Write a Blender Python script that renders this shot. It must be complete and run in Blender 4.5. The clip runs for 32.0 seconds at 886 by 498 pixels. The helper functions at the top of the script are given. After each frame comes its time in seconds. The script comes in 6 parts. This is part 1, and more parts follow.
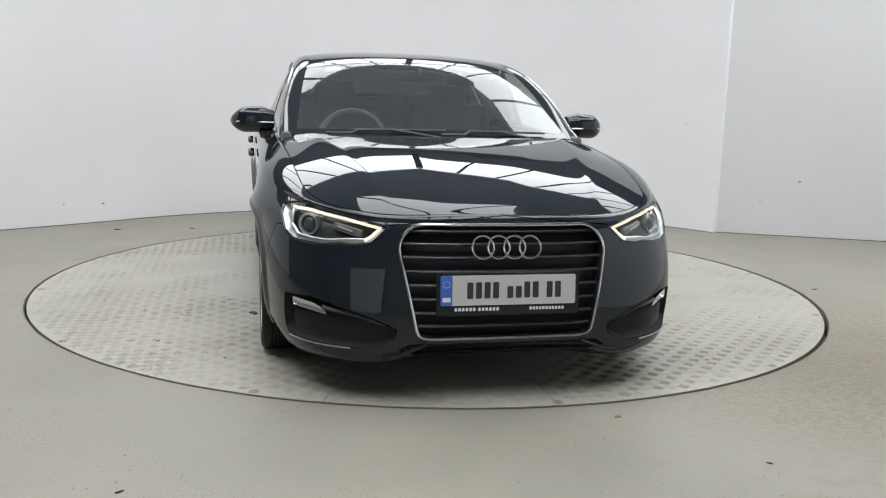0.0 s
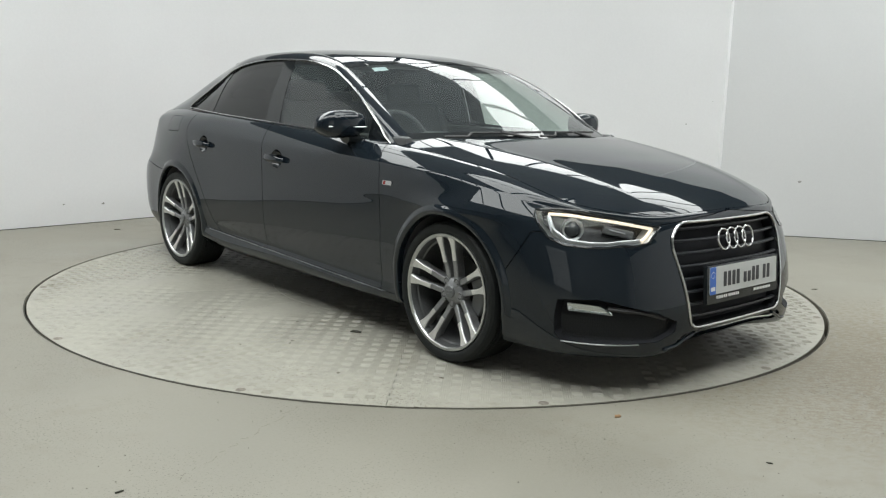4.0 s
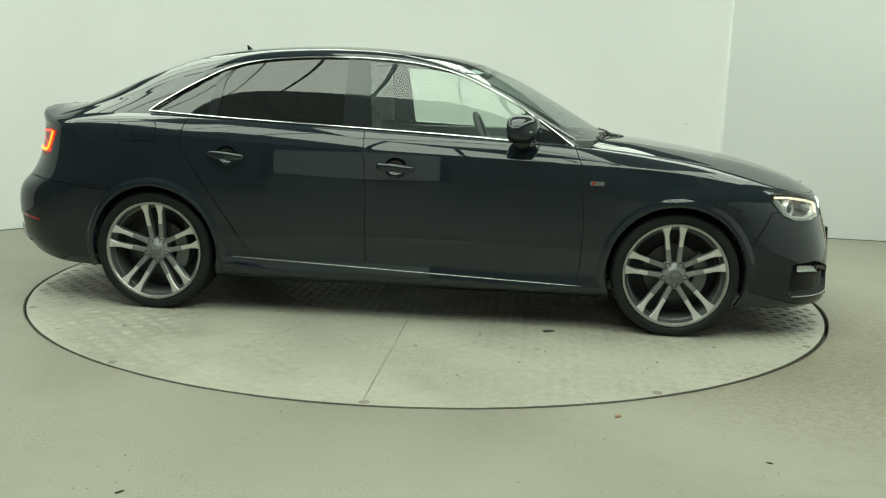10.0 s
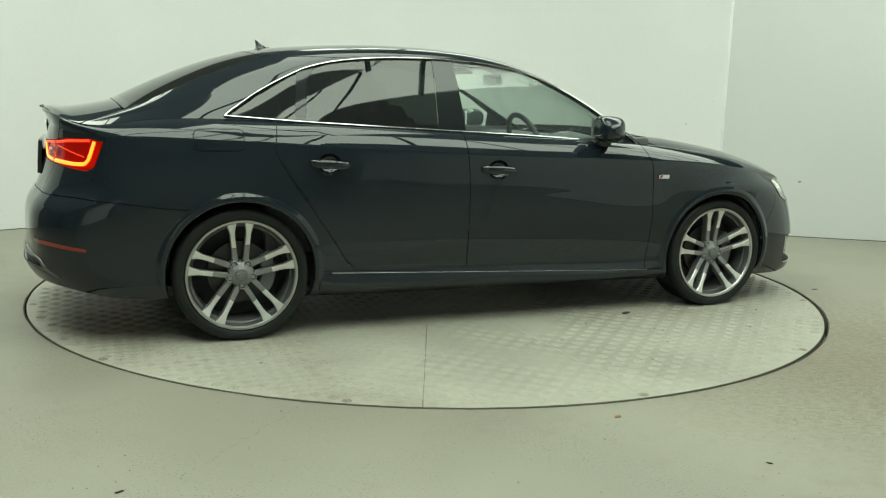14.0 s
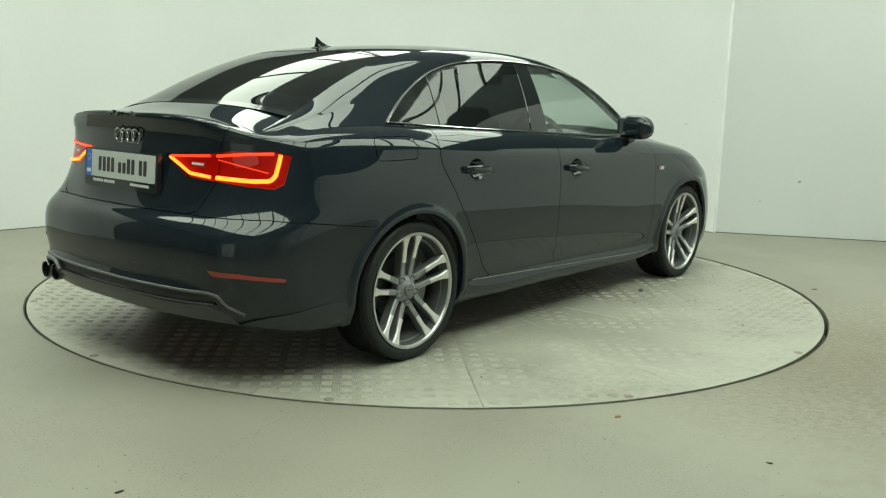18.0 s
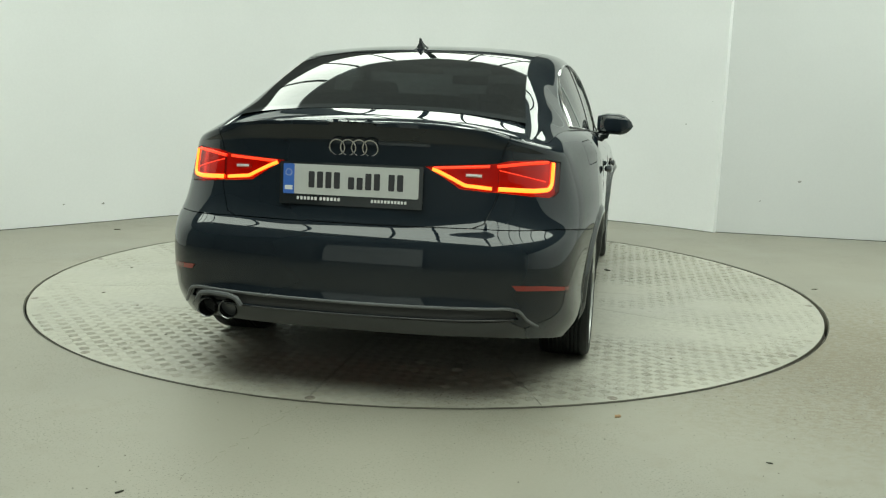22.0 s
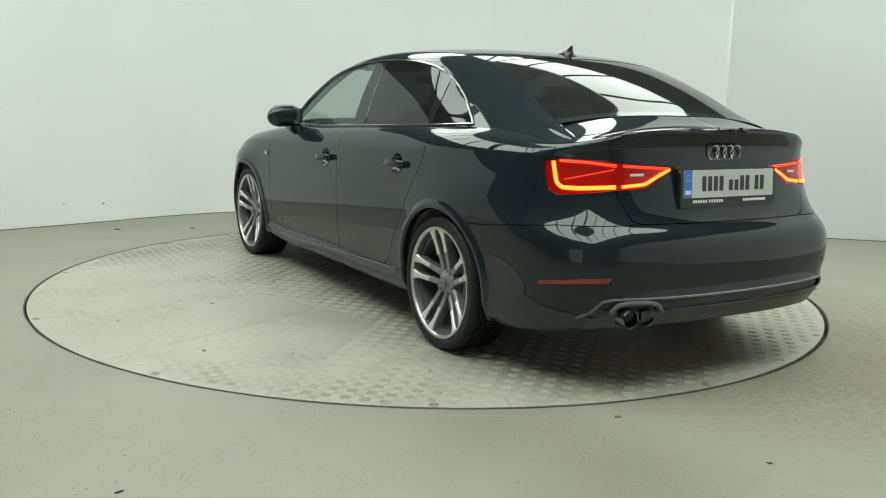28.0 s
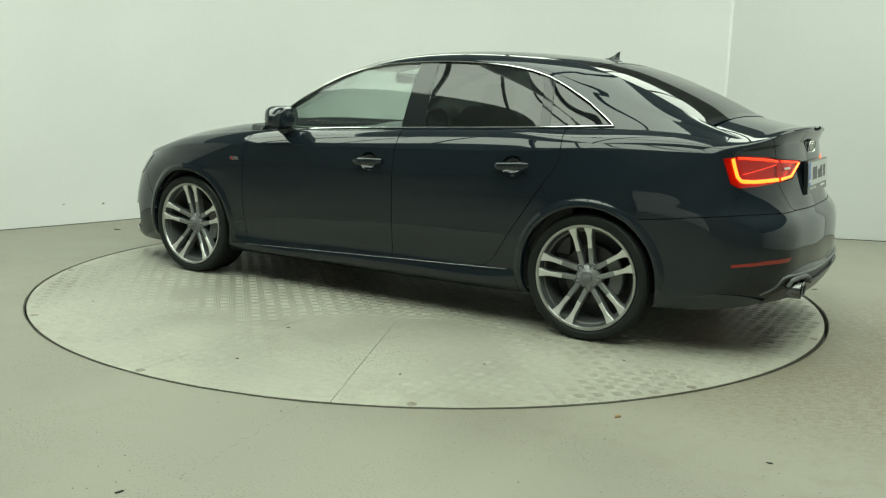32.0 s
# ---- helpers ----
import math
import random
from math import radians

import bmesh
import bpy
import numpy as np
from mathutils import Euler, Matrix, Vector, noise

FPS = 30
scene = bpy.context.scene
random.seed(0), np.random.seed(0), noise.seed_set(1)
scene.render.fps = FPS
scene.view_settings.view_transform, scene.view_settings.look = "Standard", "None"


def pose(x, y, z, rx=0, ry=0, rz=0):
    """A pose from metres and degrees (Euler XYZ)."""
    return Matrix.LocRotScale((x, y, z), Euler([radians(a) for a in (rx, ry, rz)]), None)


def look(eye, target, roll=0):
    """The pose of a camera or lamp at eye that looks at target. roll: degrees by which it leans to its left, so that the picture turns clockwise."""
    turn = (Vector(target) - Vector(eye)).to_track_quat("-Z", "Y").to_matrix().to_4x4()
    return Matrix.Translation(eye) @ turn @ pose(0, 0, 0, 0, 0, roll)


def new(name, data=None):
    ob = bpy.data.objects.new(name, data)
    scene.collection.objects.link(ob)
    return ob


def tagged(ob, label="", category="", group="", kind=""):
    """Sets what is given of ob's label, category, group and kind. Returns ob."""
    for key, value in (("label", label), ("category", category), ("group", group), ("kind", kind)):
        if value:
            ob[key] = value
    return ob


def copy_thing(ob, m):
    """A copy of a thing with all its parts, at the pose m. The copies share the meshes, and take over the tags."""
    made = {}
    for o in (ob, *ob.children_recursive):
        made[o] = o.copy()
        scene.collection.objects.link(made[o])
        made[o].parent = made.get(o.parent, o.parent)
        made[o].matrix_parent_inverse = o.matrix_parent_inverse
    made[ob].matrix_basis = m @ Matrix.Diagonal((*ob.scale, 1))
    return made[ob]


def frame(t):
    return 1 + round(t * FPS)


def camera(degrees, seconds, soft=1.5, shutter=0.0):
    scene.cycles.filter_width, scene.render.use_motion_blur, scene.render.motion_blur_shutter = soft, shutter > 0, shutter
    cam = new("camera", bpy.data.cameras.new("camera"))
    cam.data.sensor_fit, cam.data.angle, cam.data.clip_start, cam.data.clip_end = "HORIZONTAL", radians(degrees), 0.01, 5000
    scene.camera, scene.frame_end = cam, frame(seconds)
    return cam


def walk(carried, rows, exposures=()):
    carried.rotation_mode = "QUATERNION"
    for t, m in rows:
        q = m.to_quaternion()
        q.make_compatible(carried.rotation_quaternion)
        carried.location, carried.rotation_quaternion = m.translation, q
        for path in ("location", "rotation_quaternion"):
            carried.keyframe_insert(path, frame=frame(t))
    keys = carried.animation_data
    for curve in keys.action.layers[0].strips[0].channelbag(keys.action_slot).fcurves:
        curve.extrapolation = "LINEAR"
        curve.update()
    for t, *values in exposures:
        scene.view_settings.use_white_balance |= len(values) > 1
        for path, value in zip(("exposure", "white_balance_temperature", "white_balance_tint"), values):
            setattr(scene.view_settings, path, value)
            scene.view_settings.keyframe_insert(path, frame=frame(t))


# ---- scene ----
# ---------------------------------------------------------------- camera
cam = camera(53.39, 32.0, 1.2)
EYE = (0.0, -5.3605, 1.1247)
PAN, PITCH, LEAN = 0.8655, -9.7736, 1.617
_a, _b = radians(PAN), radians(PITCH)
AIM = (EYE[0] + math.sin(_a) * math.cos(_b), EYE[1] + math.cos(_a) * math.cos(_b), EYE[2] + math.sin(_b))
STAND = look(EYE, AIM, LEAN)
GRADE = [(0, 0, 6370, 14), (3.5, 0, 6390, 13), (5.5, 0, 6980, -12), (20.5, 0, 6960, -13), (22, 0, 6760, -7), (23, 0, 6600, -1), (23.7, 0, 6430, 4), (24.2, 0, 6530, 0), (24.8, 0, 6650, -5), (25.6, 0, 6470, 2), (26.5, 0, 6470, 2), (28.5, 0, 6720, -8), (30, 0, 6880, -12), (32, 0, 6960, -13)]
walk(cam, [(0, STAND), (32.0, STAND)], GRADE)


def table_turn(t):
    """Heading of the car on the turntable in degrees."""
    return -77.341 + 7.0545 * t - 0.002919 * (t - 16) ** 2


CAR_AT = (0.0074, -0.164)
from mathutils.bvhtree import BVHTree

# ---------------------------------------------------------------- world and lights
world = bpy.data.worlds.new("world")
scene.world = world
world.use_nodes = True
wn = world.node_tree.nodes
sky = wn.new("ShaderNodeTexSky")
sky.sky_type, sky.sun_disc = "NISHITA", False
sky.sun_elevation, sky.sun_rotation = radians(40), radians(120)
world.node_tree.links.new(sky.outputs[0], wn["Background"].inputs[0])
wn["Background"].inputs[1].default_value = 0.1


# ---------------------------------------------------------------- materials
def material(name, base=(0.5, 0.5, 0.5), rough=0.5, metal=0.0, **k):
    m = bpy.data.materials.new(name)
    m.use_nodes = True
    p = m.node_tree.nodes["Principled BSDF"]
    p.inputs["Base Color"].default_value = (*base, 1)
    p.inputs["Roughness"].default_value = rough
    p.inputs["Metallic"].default_value = metal
    for key, v in k.items():
        p.inputs[key.replace("_", " ")].default_value = v
    return m


def grain(m, scale=40.0, amount=0.15, rough=0.1, bump=0.0, detail=6.0, dist=0.002, big=0.0, bigscale=2.0):
    """Adds two scales of tone, gloss and relief variation to a plain material."""
    nt = m.node_tree
    p = nt.nodes["Principled BSDF"]
    co = nt.nodes.new("ShaderNodeTexCoord")
    n1 = nt.nodes.new("ShaderNodeTexNoise")
    n1.inputs["Scale"].default_value, n1.inputs["Detail"].default_value = scale, detail
    n2 = nt.nodes.new("ShaderNodeTexNoise")
    n2.inputs["Scale"].default_value, n2.inputs["Detail"].default_value = bigscale, 4.0
    for n in (n1, n2):
        nt.links.new(co.outputs["Object"], n.inputs["Vector"])
    col = p.inputs["Base Color"].default_value[:]
    last = None
    for n, amt in ((n1, amount), (n2, big)):
        r = nt.nodes.new("ShaderNodeMapRange")
        r.inputs[1].default_value, r.inputs[2].default_value = 0.3, 0.7
        r.inputs[3].default_value, r.inputs[4].default_value = 1 - amt, 1 + amt
        nt.links.new(n.outputs[0], r.inputs[0])
        if last is None:
            last = r.outputs[0]
        else:
            mu = nt.nodes.new("ShaderNodeMath")
            mu.operation = "MULTIPLY"
            nt.links.new(last, mu.inputs[0])
            nt.links.new(r.outputs[0], mu.inputs[1])
            last = mu.outputs[0]
    mix = nt.nodes.new("ShaderNodeVectorMath")
    mix.operation = "SCALE"
    mix.inputs[0].default_value = col[:3]
    nt.links.new(last, mix.inputs["Scale"])
    nt.links.new(mix.outputs[0], p.inputs["Base Color"])
    if rough:
        r = nt.nodes.new("ShaderNodeMapRange")
        base = p.inputs["Roughness"].default_value
        r.inputs[1].default_value, r.inputs[2].default_value = 0.3, 0.7
        r.inputs[3].default_value, r.inputs[4].default_value = max(0, base - rough), min(1, base + rough)
        nt.links.new(n2.outputs[0], r.inputs[0])
        nt.links.new(r.outputs[0], p.inputs["Roughness"])
    if bump:
        b = nt.nodes.new("ShaderNodeBump")
        b.inputs["Strength"].default_value, b.inputs["Distance"].default_value = bump, dist
        nt.links.new(n1.outputs[0], b.inputs["Height"])
        nt.links.new(b.outputs[0], p.inputs["Normal"])
    return m


def pane(name, tint, gloss=1.5, dust=0.0):
    """Thin glass: tinted clear sheet with Fresnel reflection and a pale film for dust and haze."""
    m = bpy.data.materials.new(name)
    m.use_nodes = True
    nt = m.node_tree
    nt.nodes.clear()
    out = nt.nodes.new("ShaderNodeOutputMaterial")
    mix = nt.nodes.new("ShaderNodeMixShader")
    tr = nt.nodes.new("ShaderNodeBsdfTransparent")
    gl = nt.nodes.new("ShaderNodeBsdfGlossy")
    lw = nt.nodes.new("ShaderNodeLayerWeight")
    lw.inputs[0].default_value = 0.5
    pw = nt.nodes.new("ShaderNodeMath")
    pw.operation = "POWER"
    pw.inputs[1].default_value = 5.0
    fr = nt.nodes.new("ShaderNodeMapRange")
    r0 = ((gloss - 1) / (gloss + 1)) ** 2 * 1.6
    fr.inputs[3].default_value, fr.inputs[4].default_value = r0, 1.0
    nt.links.new(lw.outputs["Facing"], pw.inputs[0])
    nt.links.new(pw.outputs[0], fr.inputs[0])
    tr.inputs[0].default_value = (*tint, 1)
    gl.inputs["Roughness"].default_value = 0.01
    nt.links.new(fr.outputs[0], mix.inputs[0])
    film = nt.nodes.new("ShaderNodeMixShader")
    di = nt.nodes.new("ShaderNodeBsdfDiffuse")
    di.inputs[0].default_value = (0.67, 0.77, 0.83, 1)
    film.inputs[0].default_value = dust
    nt.links.new(tr.outputs[0], film.inputs[1])
    nt.links.new(di.outputs[0], film.inputs[2])
    nt.links.new(film.outputs[0], mix.inputs[1])
    nt.links.new(gl.outputs[0], mix.inputs[2])
    nt.links.new(mix.outputs[0], out.inputs[0])
    return m


def glow(name, colour, strength, base=None):
    return material(name, base or colour, 0.3, 0.0, Emission_Color=(*colour, 1), Emission_Strength=strength)


PAINT = material("black_paint", (0.0103, 0.0150, 0.0203), 0.6, 0.0, Coat_Weight=1.0, Coat_Roughness=0.0, Coat_IOR=1.52, Specular_IOR_Level=0.0)
GLOSSBLACK = material("gloss_black", (0.016, 0.019, 0.021), 0.05)
PLASTIC = grain(material("black_plastic", (0.045, 0.045, 0.046), 0.55), 300, 0.2, 0.05, 0.2, dist=0.0005)
DARK = material("dark_void", (0.05, 0.052, 0.054), 0.8)
LINER = grain(material("felt_liner", (0.11, 0.115, 0.115), 0.95), 200, 0.3, 0, 0.3)
RUBBER = grain(material("tyre_rubber", (0.0095, 0.0115, 0.0115), 0.6, Specular_IOR_Level=0.3), 120, 0.25, 0.08, 0.15, dist=0.0006, big=0.3, bigscale=9)
CHROME = material("bright_trim", (0.66, 0.66, 0.66), 0.14, 1.0)
ALUM = grain(material("satin_aluminium", (0.50, 0.51, 0.51), 0.32, 1.0), 60, 0.08, 0.05)
MACHINED = grain(material("machined_alloy", (0.68, 0.68, 0.66), 0.36, 0.55), 160, 0.06, 0.06, big=0.06, bigscale=14)
GREYALLOY = grain(material("grey_alloy", (0.25, 0.255, 0.26), 0.42, 0.55), 120, 0.12, 0.08, big=0.15, bigscale=10)
BARREL = grain(material("dark_alloy", (0.105, 0.108, 0.11), 0.42, 0.5), 120, 0.12, 0.08, big=0.15, bigscale=10)
DISC = grain(material("brake_disc", (0.085, 0.085, 0.084), 0.45, 0.9), 90, 0.12, 0.1)
# dust: pale share that also lifts the dark cabin behind the glass
GLASS = pane("clear_glass", (0.80, 0.88, 0.82), dust=0.045)
SCREEN = pane("windscreen_glass", (0.62, 0.68, 0.66), dust=0.04)
PRIVACY = pane("privacy_glass", (0.035, 0.04, 0.042), dust=0.012)
LENS = pane("lamp_lens", (0.92, 0.94, 0.94), 1.34)
REDLENS = pane("red_lens", (0.60, 0.05, 0.045))
SILVER = material("lamp_reflector", (0.58, 0.59, 0.60), 0.32, 0.9)
VOID = material("black_duct", (0.012, 0.013, 0.016), 0.7, Specular_IOR_Level=0.25)
FOGSILVER = material("fog_reflector", (0.8, 0.82, 0.83), 0.2, 1.0)
SLATLINE = material("slat_edge", (0.20, 0.205, 0.21), 0.3, 0.9)
TRIMGREY = material("grey_trim", (0.17, 0.175, 0.18), 0.38, 0.7)
SLAT = material("slat_plastic", (0.016, 0.018, 0.022), 0.42, Specular_IOR_Level=0.3)
LAMPBLACK = material("lamp_interior", (0.022, 0.023, 0.025), 0.3)
LAMPGREY = material("lamp_housing", (0.16, 0.165, 0.17), 0.35, 0.3)
DRL = glow("daytime_light", (1.0, 0.85, 0.66), 0.85)
TAILGLOW = glow("tail_light_bar", (1.0, 0.235, 0.028), 2.9, (0.8, 0.02, 0.01))
TAILDIM = glow("tail_light_dim", (1.0, 0.045, 0.014), 1.5, (0.55, 0.02, 0.015))
TAILRED = material("red_lamp_plastic", (0.26, 0.020, 0.016), 0.25, 0.0, Coat_Weight=1.0, Emission_Color=(1.0, 0.045, 0.012, 1), Emission_Strength=0.32)
REFLECT = material("red_reflector", (0.24, 0.018, 0.012), 0.25, 0.0, Coat_Weight=1.0)
PLATE = grain(material("plate_white", (0.52, 0.53, 0.52), 0.4), 30, 0.03, 0.05)
PLATEBLUE = material("plate_blue", (0.045, 0.14, 0.52), 0.4)
INK = material("plate_ink", (0.03, 0.03, 0.035), 0.5)
LETTER = material("white_letter", (0.75, 0.75, 0.75), 0.5)
BADGERED = material("badge_red", (0.30, 0.02, 0.02), 0.3)
SEAT = grain(material("black_upholstery", (0.095, 0.098, 0.098), 0.7), 260, 0.25, 0.05, 0.3, dist=0.001)
CABIN = grain(material("cabin_plastic", (0.070, 0.073, 0.074), 0.6), 260, 0.2, 0.05, 0.2, dist=0.0006)
HEADLINER = grain(material("headliner", (0.30, 0.30, 0.29), 0.9), 300, 0.06, 0)
STICKER = material("white_sticker", (0.6, 0.7, 0.72), 0.6)
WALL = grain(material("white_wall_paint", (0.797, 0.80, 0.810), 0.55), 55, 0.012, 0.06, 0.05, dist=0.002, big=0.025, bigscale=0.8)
# WALL's white set darker and smoother for the flat right panel
PANEL = grain(material("darker_panel_white", (0.64, 0.645, 0.652), 0.5), 55, 0.012, 0.06, 0.05, dist=0.002, big=0.025, bigscale=0.8)
FLOOR = grain(material("painted_concrete", (0.224, 0.214, 0.178), 0.5), 75, 0.025, 0.1, 0.04, dist=0.002, big=0.08, bigscale=1.1)


def sandy(m, centre, size, colour, strength, turn=20, stretch=(0.8, 1.5)):
    """Carried-in sand on the floor, thickest round a place."""
    nt = m.node_tree
    p = nt.nodes["Principled BSDF"]
    src = p.inputs["Base Color"].links[0].from_socket
    co = nt.nodes.new("ShaderNodeTexCoord")
    mp = nt.nodes.new("ShaderNodeMapping")
    mp.vector_type = "TEXTURE"
    mp.inputs["Location"].default_value = (*centre, 0)
    mp.inputs["Rotation"].default_value = (0, 0, radians(-12))
    mp.inputs["Scale"].default_value = (*size, 1)
    gr = nt.nodes.new("ShaderNodeTexGradient")
    gr.gradient_type = "SPHERICAL"
    nz = nt.nodes.new("ShaderNodeTexNoise")
    nz.inputs["Scale"].default_value, nz.inputs["Detail"].default_value = 13.0, 9.0
    st = nt.nodes.new("ShaderNodeMapping")
    st.inputs["Scale"].default_value = (*stretch, 1)
    st.inputs["Rotation"].default_value = (0, 0, radians(turn))
    rg = nt.nodes.new("ShaderNodeMapRange")
    rg.inputs[1].default_value, rg.inputs[2].default_value = 0.42, 0.68
    mu = nt.nodes.new("ShaderNodeMath")
    mu.operation = "MULTIPLY"
    m2 = nt.nodes.new("ShaderNodeMath")
    m2.operation = "MULTIPLY"
    m2.use_clamp = True
    m2.inputs[1].default_value = strength
    mix = nt.nodes.new("ShaderNodeMix")
    mix.data_type = "RGBA"
    mix.inputs[7].default_value = (*colour, 1)
    L = nt.links.new
    L(co.outputs["Object"], mp.inputs[0])
    L(mp.outputs[0], gr.inputs[0])
    L(co.outputs["Object"], st.inputs[0])
    L(st.outputs[0], nz.inputs[0])
    L(nz.outputs[0], rg.inputs[0])
    L(gr.outputs[1], mu.inputs[0])
    L(rg.outputs[0], mu.inputs[1])
    L(mu.outputs[0], m2.inputs[0])
    L(m2.outputs[0], mix.inputs[0])
    L(src, mix.inputs[6])
    L(mix.outputs[2], p.inputs["Base Color"])


def pitted(m, scale, low, high, colour, patch, plow, phigh, amount):
    """Small dirty pits and flecks, gathered in loose patches."""
    nt = m.node_tree
    p = nt.nodes["Principled BSDF"]
    src = p.inputs["Base Color"].links[0].from_socket
    co = nt.nodes.new("ShaderNodeTexCoord")
    outs = []
    for sc, a, b in ((scale, low, high), (patch, plow, phigh)):
        n = nt.nodes.new("ShaderNodeTexNoise")
        n.inputs["Scale"].default_value, n.inputs["Detail"].default_value = sc, 3.0
        r = nt.nodes.new("ShaderNodeMapRange")
        r.inputs[1].default_value, r.inputs[2].default_value = a, b
        nt.links.new(co.outputs["Object"], n.inputs["Vector"])
        nt.links.new(n.outputs[0], r.inputs[0])
        outs.append(r.outputs[0])
    mu = nt.nodes.new("ShaderNodeMath")
    mu.operation = "MULTIPLY"
    m2 = nt.nodes.new("ShaderNodeMath")
    m2.operation = "MULTIPLY"
    m2.inputs[1].default_value = amount
    mix = nt.nodes.new("ShaderNodeMix")
    mix.data_type = "RGBA"
    mix.inputs[7].default_value = (*colour, 1)
    nt.links.new(outs[0], mu.inputs[0])
    nt.links.new(outs[1], mu.inputs[1])
    nt.links.new(mu.outputs[0], m2.inputs[0])
    nt.links.new(m2.outputs[0], mix.inputs[0])
    nt.links.new(src, mix.inputs[6])
    nt.links.new(mix.outputs[2], p.inputs["Base Color"])


pitted(FLOOR, 130, 0.60, 0.66, (0.07, 0.06, 0.045), 1.7, 0.40, 0.62, 0.9)
pitted(FLOOR, 320, 0.56, 0.64, (0.10, 0.09, 0.065), 0.8, 0.45, 0.60, 0.6)
pitted(FLOOR, 9, 0.50, 0.72, (0.17, 0.15, 0.115), 0.9, 0.40, 0.70, 0.5)
sandy(FLOOR, (2.7, -1.7), (2.3, 1.7), (0.175, 0.148, 0.102), 2.8, 20, (2.2, 3.6))
sandy(FLOOR, (2.5, -1.75), (1.6, 0.42), (0.165, 0.142, 0.098), 1.3, 14, (0.6, 4.5))
sandy(FLOOR, (2.5, -1.9), (1.9, 1.2), (0.110, 0.092, 0.060), 1.5, 40, (9.0, 12.0))
CEILING = grain(material("grey_roof_lining", (0.55, 0.555, 0.56), 0.8), 20, 0.1, 0)
HALL = grain(material("hall_wall", (0.20, 0.205, 0.205), 0.8), 12, 0.1, 0)
STEEL = grain(material("roof_beam", (0.05, 0.05, 0.052), 0.6), 20, 0.1, 0)
TABLE = grain(material("painted_tread_plate", (0.318, 0.309, 0.264), 0.40), 30, 0.08, 0.12, 0.1, dist=0.0015, big=0.10, bigscale=1.6)
pitted(TABLE, 70, 0.56, 0.66, (0.10, 0.085, 0.06), 2.3, 0.44, 0.66, 0.75)
pitted(TABLE, 6, 0.48, 0.74, (0.19, 0.17, 0.125), 1.1, 0.38, 0.68, 0.55)
GAP = material("table_gap", (0.02, 0.02, 0.02), 0.9)
EDGE = grain(material("rusty_edge", (0.035, 0.032, 0.024), 0.85), 60, 0.35, 0.1)
RUST = grain(material("worn_steel", (0.22, 0.2, 0.17), 0.6, 0.4), 60, 0.3, 0.1)


# ---------------------------------------------------------------- mesh helpers
def finish(ob, mats, sharp=40):
    me = ob.data
    for m in mats if isinstance(mats, (list, tuple)) else [mats]:
        me.materials.append(m)
    me.polygons.foreach_set("use_smooth", [True] * len(me.polygons))
    me.set_sharp_from_angle(angle=radians(sharp))
    return ob


def part(name, bm, mat, parent=None, label="", sharp=40):
    me = bpy.data.meshes.new(name)
    bm.to_mesh(me)
    bm.free()
    ob = new(name, me)
    finish(ob, mat, sharp)
    if parent is not None:
        ob.parent = parent
    if label:
        ob["label"] = label
    return ob


def solid(verts, faces):
    bm = bmesh.new()
    vs = [bm.verts.new(v) for v in verts]
    for f in faces:
        try:
            bm.faces.new([vs[i] for i in f])
        except ValueError:
            pass
    return bm


def box(cx, cy, cz, sx, sy, sz, bevel=0.0, seg=2, rot=None):
    bm = bmesh.new()
    bmesh.ops.create_cube(bm, size=1.0)
    bmesh.ops.scale(bm, vec=(sx, sy, sz), verts=bm.verts)
    if bevel:
        bmesh.ops.bevel(bm, geom=bm.edges[:], offset=bevel, segments=seg, affect="EDGES", profile=0.5)
    m = Matrix.Translation((cx, cy, cz)) @ (rot if rot else Matrix())
    bmesh.ops.transform(bm, matrix=m, verts=bm.verts)
    return bm


def ring(bm, outline_fn, n):
    return [bm.verts.new(outline_fn(i / n)) for i in range(n)]


def lathe(profile, n=48, axis="y"):
    """Turns (radius, offset) pairs round the y axis."""
    bm = bmesh.new()
    rows = []
    for i in range(n):
        a = 2 * math.pi * i / n
        rows.append([bm.verts.new((r * math.cos(a), o, r * math.sin(a))) for r, o in profile])
    for i in range(n):
        A, B = rows[i], rows[(i + 1) % n]
        for j in range(len(profile) - 1):
            bm.faces.new((A[j], A[j + 1], B[j + 1], B[j]))
    return bm


def tube(path, radius, sides=8, closed=False, flat=1.0, up=(0, 0, 1)):
    """A round or flattened bar along a path."""
    pts = [Vector(p) for p in path]
    bm = bmesh.new()
    n = len(pts)
    rows = []
    for i, p in enumerate(pts):
        a = pts[(i - 1) % n] if closed or i else pts[0]
        b = pts[(i + 1) % n] if closed or i < n - 1 else pts[-1]
        d = (b - a).normalized()
        s = d.cross(Vector(up))
        s = s.normalized() if s.length > 1e-4 else Vector((1, 0, 0))
        w = s.cross(d).normalized()
        r = radius[i] if isinstance(radius, (list, tuple)) else radius
        rows.append([bm.verts.new(p + s * (r * flat * math.cos(2 * math.pi * k / sides)) + w * (r * math.sin(2 * math.pi * k / sides))) for k in range(sides)])
    for i in range(n if closed else n - 1):
        A, B = rows[i], rows[(i + 1) % n]
        for k in range(sides):
            bm.faces.new((A[k], A[(k + 1) % sides], B[(k + 1) % sides], B[k]))
    if not closed:
        bm.faces.new(rows[0][::-1])
        bm.faces.new(rows[-1])
    return bm


